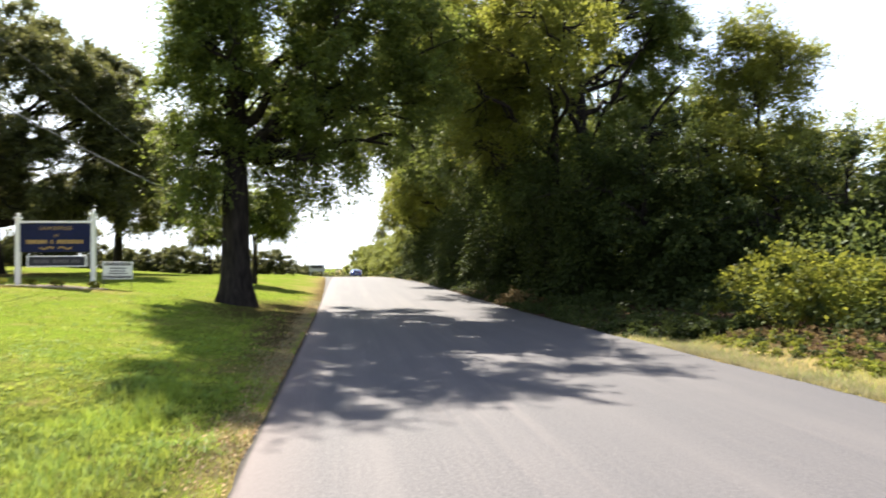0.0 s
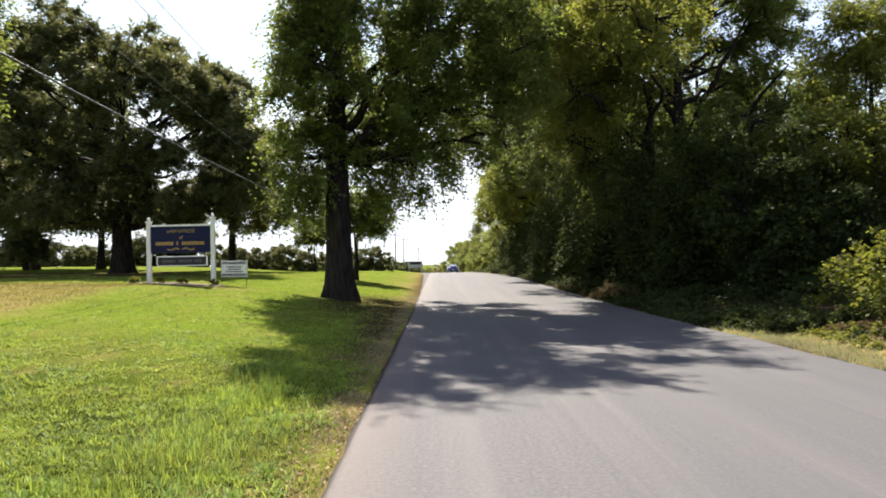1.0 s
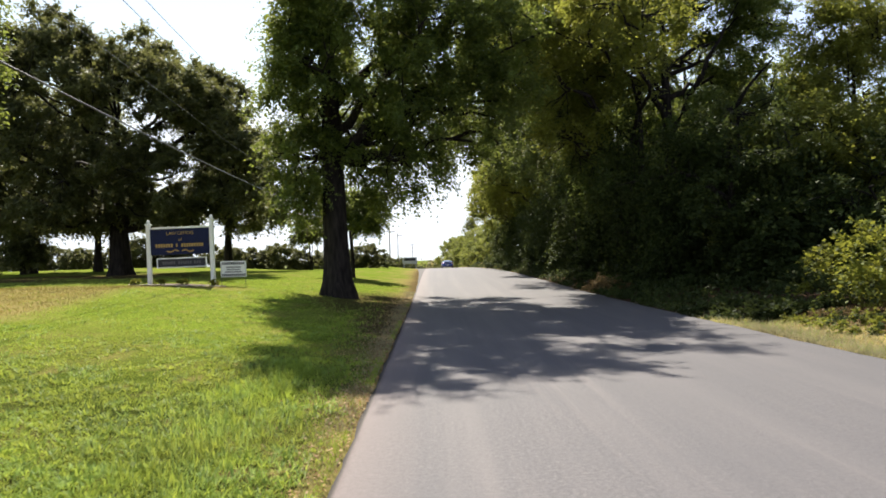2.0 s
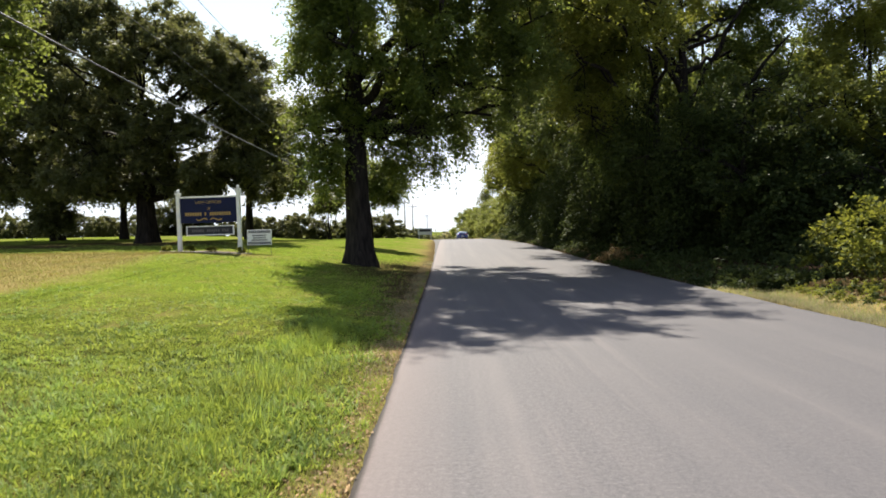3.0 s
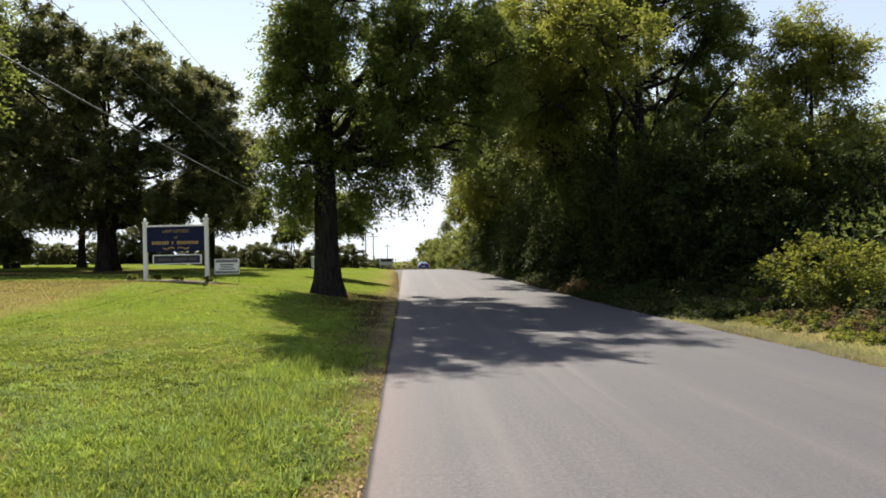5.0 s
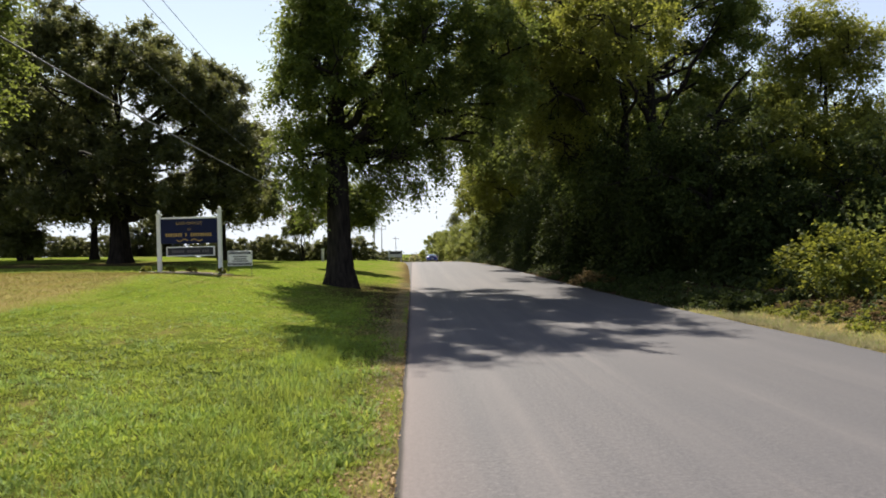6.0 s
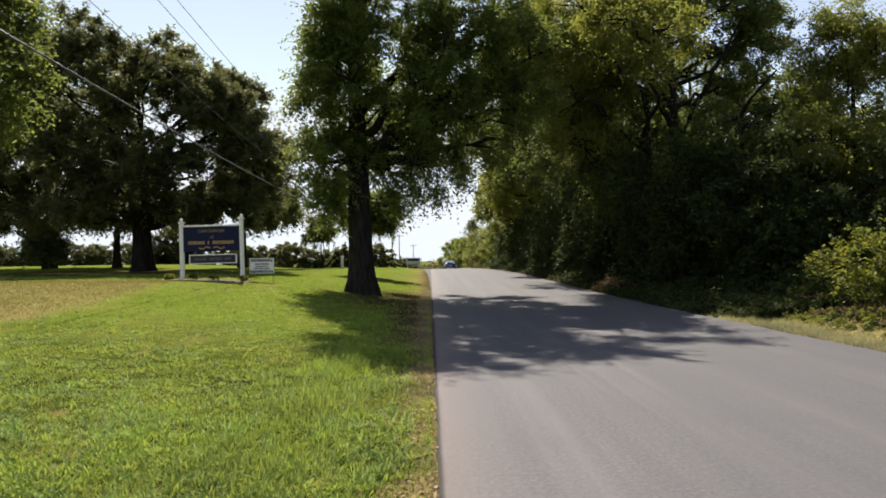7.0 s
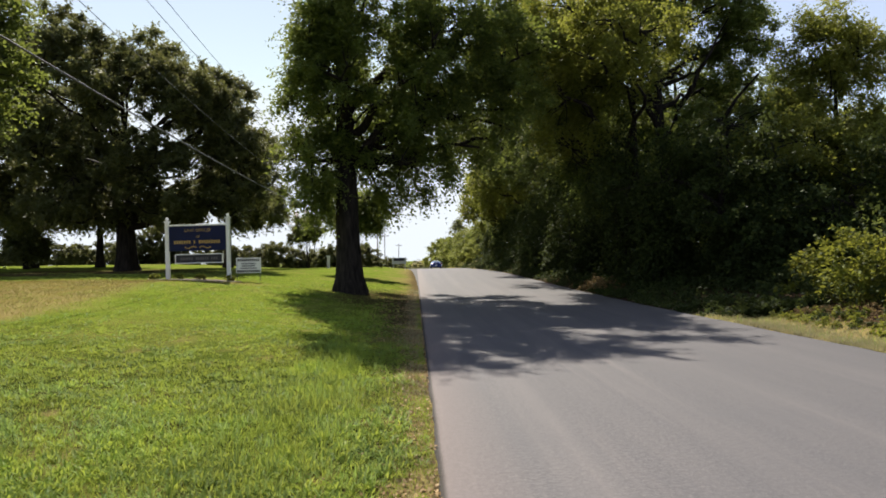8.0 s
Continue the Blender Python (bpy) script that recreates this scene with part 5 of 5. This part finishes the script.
    part("engine_lid_spoiler", box(bmesh.new(), -0.47, 0.47, -2.17, -1.86, 0.86, 0.95, 0.035), M_BLUE, root, "blue ducktail spoiler")
    part("engine_lid_vent", box(bmesh.new(), -0.42, 0.42, -2.195, -2.12, 0.80, 0.86, 0.01), M_TRIM, root)
    part("rear_bumper", box(bmesh.new(), -0.76, 0.76, -2.25, -2.06, 0.27, 0.62, 0.07), M_BLUE, root)
    part("diffuser", box(bmesh.new(), -0.42, 0.42, -2.24, -1.95, 0.19, 0.30, 0.03), M_TRIM, root)
    part("front_bumper", box(bmesh.new(), -0.66, 0.66, 2.1, 2.25, 0.18, 0.34, 0.05), M_TRIM, root)
    plate = part("number_plate", box(bmesh.new(), -0.165, 0.165, -2.275, -2.25, 0.43, 0.59, 0.004), M_PLATE, root)
    tagged(part("lettering", bars(bmesh.new(), -2.276, [(-0.06, 0.51, 0.1, 0.07), (0.07, 0.51, 0.1, 0.07)]), M_BLACK, plate), kind="stuff")
    for s in (-0.07, 0.07):
        v, f = tube([(s, -2.27, 0.28), (s, -2.1, 0.28)], (0.045, 0.045), 12)
        mesh_arrays("exhaust", v, f, M_RIM, root, True)
    return root


sports_car(3.15, 108.0)


# ---- grass ----
def blades(name, label, x, y, h, w, material, seed):
    rng = np.random.default_rng(seed)
    n = len(x)
    z = ground_z(x, y) - 0.01
    a = rng.uniform(0, 6.28, n)
    d = np.stack([np.cos(a), np.sin(a), np.zeros(n)], -1)
    b = np.stack([x, y, z], -1)
    tip = b + np.stack([rng.normal(0, 0.45, n) * h, rng.normal(0, 0.45, n) * h, h], -1)
    v = np.stack([b - d * w[:, None] / 2, b + d * w[:, None] / 2, tip], 1).reshape(-1, 3)
    return tagged(mesh_arrays(name, v, np.arange(n * 3).reshape(-1, 3), material), label, "grass", kind="stuff")


def tufts(name, label, x, y, per, reach, w, material, seed, lift=0.6):
    """Tussocks of blades that lean outwards."""
    rng = np.random.default_rng(seed)
    n = len(x) * per
    bx = np.repeat(x, per) + rng.normal(0, 0.02, n)
    by = np.repeat(y, per) + rng.normal(0, 0.02, n)
    r = np.repeat(reach, per) * rng.uniform(0.5, 1.2, n)
    a = rng.uniform(0, 6.28, n)
    b_ = np.stack([bx, by, ground_z(bx, by) - 0.005], -1)
    up = rng.uniform(0.25, 1.0, n) * lift
    tip = b_ + np.stack([np.cos(a) * r * (1.1 - up), np.sin(a) * r * (1.1 - up), r * (0.25 + up)], -1)
    d = np.stack([-np.sin(a), np.cos(a), np.zeros(n)], -1) * (np.repeat(w, per) / 2)[:, None]
    mid = (b_ + tip) / 2 + np.stack([np.zeros(n), np.zeros(n), 0.12 * r], -1)
    v = np.stack([b_, mid + d, tip, mid - d], 1).reshape(-1, 3)
    return tagged(mesh_arrays(name, v, np.arange(n * 4).reshape(-1, 4), material), label, "grass", kind="stuff")


def lawn_grass():
    rng = np.random.default_rng(8)
    n = 300000
    y = 2.2 * (36 / 2.2) ** rng.uniform(0, 1, n)
    x = -0.05 - rng.uniform(0, 1, n) * (0.75 * y + 2.5)
    tuft = vnoise(x, y, 4.5, 21) * 0.6 + vnoise(x, y, 1.3, 22) * 0.4
    bare = np.clip((0.33 - tuft) / 0.12, 0, 1)
    keep = rng.uniform(0, 1, n) > 0.9 * dryness(x, y) + litter_shade(x, y) + 0.7 * bare
    x, y, tuft = x[keep], y[keep], tuft[keep]
    n = len(x)
    tall = 1 + 0.7 * np.exp(-((x + 1.15) / 0.45) ** 2)
    h = rng.uniform(0.02, 0.055, n) * tall * (0.2 + 1.6 * tuft)
    w = np.clip(0.0011 * y, 0.0045, 0.02)
    blades("lawn_grass", "short bright green mown grass", x, y, h, w, M_BLADE, 1)
    near = np.random.default_rng(88)
    n = 90000
    x, y = -0.05 - near.uniform(0, 1, n) * 8.5, near.uniform(-7, 3, n)
    tuft = vnoise(x, y, 4.5, 21) * 0.6 + vnoise(x, y, 1.3, 22) * 0.4
    keep = near.uniform(0, 1, n) > 0.9 * dryness(x, y) + 0.7 * np.clip((0.33 - tuft) / 0.12, 0, 1)
    x, y, tuft = x[keep], y[keep], tuft[keep]
    n = len(x)
    blades("lawn_grass", "mown grass beside the road where the view begins", x, y, near.uniform(0.02, 0.055, n) * (0.2 + 1.6 * tuft), np.full(n, 0.008), M_BLADE, 9)
    n = 9000
    x, y = -0.05 - near.uniform(0, 1, n) * 8.5, near.uniform(-7, 2.6, n)
    keep = near.uniform(0, 1, n) > 1.2 * dryness(x, y) + 0.5 * (vnoise(x, y, 1.6, 23) < 0.36)
    x, y = x[keep], y[keep]
    tufts("lawn_tussocks", "green tussocks in the lawn where the view begins", x, y, 9, near.uniform(0.04, 0.11, len(x)), np.full(len(x), 0.012), M_BLADE, 25)
    n = 26000
    y = 2.4 * (30 / 2.4) ** rng.uniform(0, 1, n)
    x = -0.05 - rng.uniform(0, 1, n) * (0.75 * y + 2.5)
    keep = rng.uniform(0, 1, n) > 1.3 * dryness(x, y) + 0.85 * litter_shade(x, y) + 0.6 * (vnoise(x, y, 1.6, 23) < 0.36) + np.clip((y - 9) / 12, 0, 0.6)
    x, y = x[keep], y[keep]
    size = rng.uniform(0.04, 0.125, len(x)) * np.clip(1.25 - y / 22, 0.6, 1.0)
    cool = vnoise(x, y, 0.8, 51) * 0.5 + vnoise(x, y, 2.3, 52) * 0.5 + 0.05 * np.clip(-x / 3 - 1, 0, 1) + rng.normal(0, 0.12, len(x)) > 0.6
    wide = np.clip(0.0015 * y, 0.011, 0.024)
    tufts("lawn_tussocks", "broad-bladed green tussocks in the lawn", x[~cool], y[~cool], 10, size[~cool], wide[~cool], M_BLADE, 5)
    tufts("lawn_tussocks", "bluish-green coarse tussocks in the lawn", x[cool], y[cool], 11, size[cool] * 1.1, wide[cool] * 0.8, M_BLADE_BLUE, 15)
    n = 36000
    y = 2.4 * (28 / 2.4) ** rng.uniform(0, 1, n)
    x = -0.05 - rng.uniform(0, 1, n) * (0.75 * y + 2.5)
    keep = rng.uniform(0, 1, n) < np.clip(3.2 * (vnoise(x, y, 1.0, 53) * 0.55 + vnoise(x, y, 3.4, 54) * 0.45) - 1.35, 0.06, 1)
    x, y = x[keep], y[keep]
    blades("dry_lawn_grass", "dead straw-coloured blades among the green", x, y, rng.uniform(0.02, 0.06, len(x)), np.clip(0.0012 * y, 0.005, 0.02), M_WITHER, 16)
    n = 14000
    y = rng.uniform(2.6, 24, n)
    x = -0.035 - np.abs(rng.normal(0, 0.05, n))
    keep = rng.uniform(0, 1, n) > 0.9 * edge_patch(y) + 0.3 * (y > 13)
    x, y = x[keep], y[keep]
    blades("lawn_grass", "green grass leaning over the edge of the asphalt", x, y, rng.uniform(0.02, 0.065, len(x)), np.clip(0.0011 * y, 0.006, 0.02), M_BLADE, 18)
    n = 700
    y = rng.uniform(2.6, 11, n)
    x = np.minimum(-1.15 + rng.normal(0, 0.38, n), -0.12)
    blue = rng.uniform(0, 1, n) < 0.4
    for pick, material, word in ((blue, M_BLADE_BLUE, "bluish"), (~blue, M_BLADE, "bright green")):
        k = int(pick.sum())
        tufts("tall_grass", "taller " + word + " seeding grass beside the road", x[pick], y[pick], 12, rng.uniform(0.08, 0.19, k), np.full(k, 0.007), material, 6, 0.9)
    n = 64000
    y = rng.uniform(-4, 40, n)
    x = road_mid(y) + HALF + 0.05 + np.abs(rng.normal(0, 0.38, n))
    keep = rng.uniform(0, 1, n) < np.exp(-np.clip(y - 14.0, 0, 40) / 0.9)
    x, y = x[keep], y[keep]
    h = rng.uniform(0.03, 0.12, len(x))
    half = rng.uniform(0, 1, len(x)) < 0.86
    blades("verge_grass", "dry yellow grass along the road's edge", x[half], y[half], h[half], np.clip(0.0012 * y[half], 0.006, 0.02), M_STRAW, 2)
    x, y, h = x[~half] + 0.1, y[~half], h[~half]
    blades("verge_grass", "green grass mixed into the dry verge", x, y, h, np.clip(0.0012 * y, 0.006, 0.02), M_BLADE_BLUE, 7)
    for k, (n, material, label) in enumerate(((270, M_LEAF_VINE, "low leafy weeds on the verge"), (170, M_LEAF_SHADED, "dull dark weeds between the bush and the verge"), (150, M_BROWN, "withered brown weeds on the verge"))):
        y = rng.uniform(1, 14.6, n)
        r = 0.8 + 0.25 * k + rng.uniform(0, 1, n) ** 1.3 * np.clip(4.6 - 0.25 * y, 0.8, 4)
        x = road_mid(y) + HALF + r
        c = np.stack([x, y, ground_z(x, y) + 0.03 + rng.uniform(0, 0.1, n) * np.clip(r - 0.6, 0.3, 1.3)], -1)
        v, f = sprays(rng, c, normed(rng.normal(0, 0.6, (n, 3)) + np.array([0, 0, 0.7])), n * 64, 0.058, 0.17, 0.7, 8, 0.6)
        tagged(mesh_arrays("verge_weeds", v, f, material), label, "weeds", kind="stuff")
    n = 90000
    y = rng.uniform(10, 26, n)
    x = -5 - rng.uniform(0, 1, n) * 14
    keep = rng.uniform(0, 1, n) < dryness(x, y) ** 1.5
    x, y = x[keep], y[keep]
    blades("dry_lawn_grass", "withered brown grass on the worn stretch", x, y, rng.uniform(0.02, 0.06, len(x)), np.clip(0.0013 * y, 0.006, 0.03), M_WITHER, 4)
    n = 16000
    y = rng.uniform(2.5, 30, n)
    x = -0.03 - np.abs(rng.normal(0, 0.2, n))
    keep = rng.uniform(0, 1, n) < 0.04 + 0.6 * edge_patch(y)
    x, y = x[keep], y[keep]
    n = len(x)
    blades("edge_grass", "dry grass along the lawn's edge", x, y, rng.uniform(0.02, 0.07, n), np.clip(0.0012 * y, 0.005, 0.015), M_STRAW, 3)


lawn_grass()


def fallen_leaves():
    """Dry leaves caught along the lawn's edge and under the shade tree."""
    rng = np.random.default_rng(17)
    n = 12000
    y = rng.uniform(2.5, 27, n)
    x = 0.0 - np.abs(rng.normal(0, 0.38, n)) * (1 + np.exp(-((y - 19) / 5) ** 2))
    keep = rng.uniform(0, 1, n) < np.clip(edge_patch(y) + np.clip((y - 11) / 4, 0, 0.6), 0.04, 1) * np.clip(1.2 + 2 * x, 0.25, 1)
    x, y = x[keep], y[keep]
    z = np.where(x > 0, road_z(y) + 0.006, ground_z(x, y) + 0.012)
    v, f = leaves(rng, np.stack([x, y, z], -1), 1, (0.0, 0.0, 0.004), 0.038, 0.0, 3.0, 0.3, True)
    tagged(mesh_arrays("fallen_leaves", v, f, M_FALLEN), "dry brown leaves fallen along the lawn's edge", "leaves", kind="stuff")


fallen_leaves()


def dead_brush():
    """A low heap of dead brown brush on the bank."""
    rng = np.random.default_rng(44)
    x, y = 7.5 + rng.normal(0, 0.38, 60), 28.0 + rng.normal(0, 0.9, 60)
    c = np.stack([x, y, ground_z(x, y) + rng.uniform(0.02, 0.3, 60) * np.exp(-((x - 7.5) / 0.6) ** 2)], -1)
    v, f = sprays(rng, c, normed(rng.normal(0, 1, (60, 3)) + np.array([-0.4, -0.4, 0.3])), 5200, 0.085, 0.4, 0.6, 10, 0.5)
    tagged(mesh_arrays("dead_brush", v, f, M_BROWN), "low heap of dead brown brush on the bank", "brush", kind="stuff")


dead_brush()
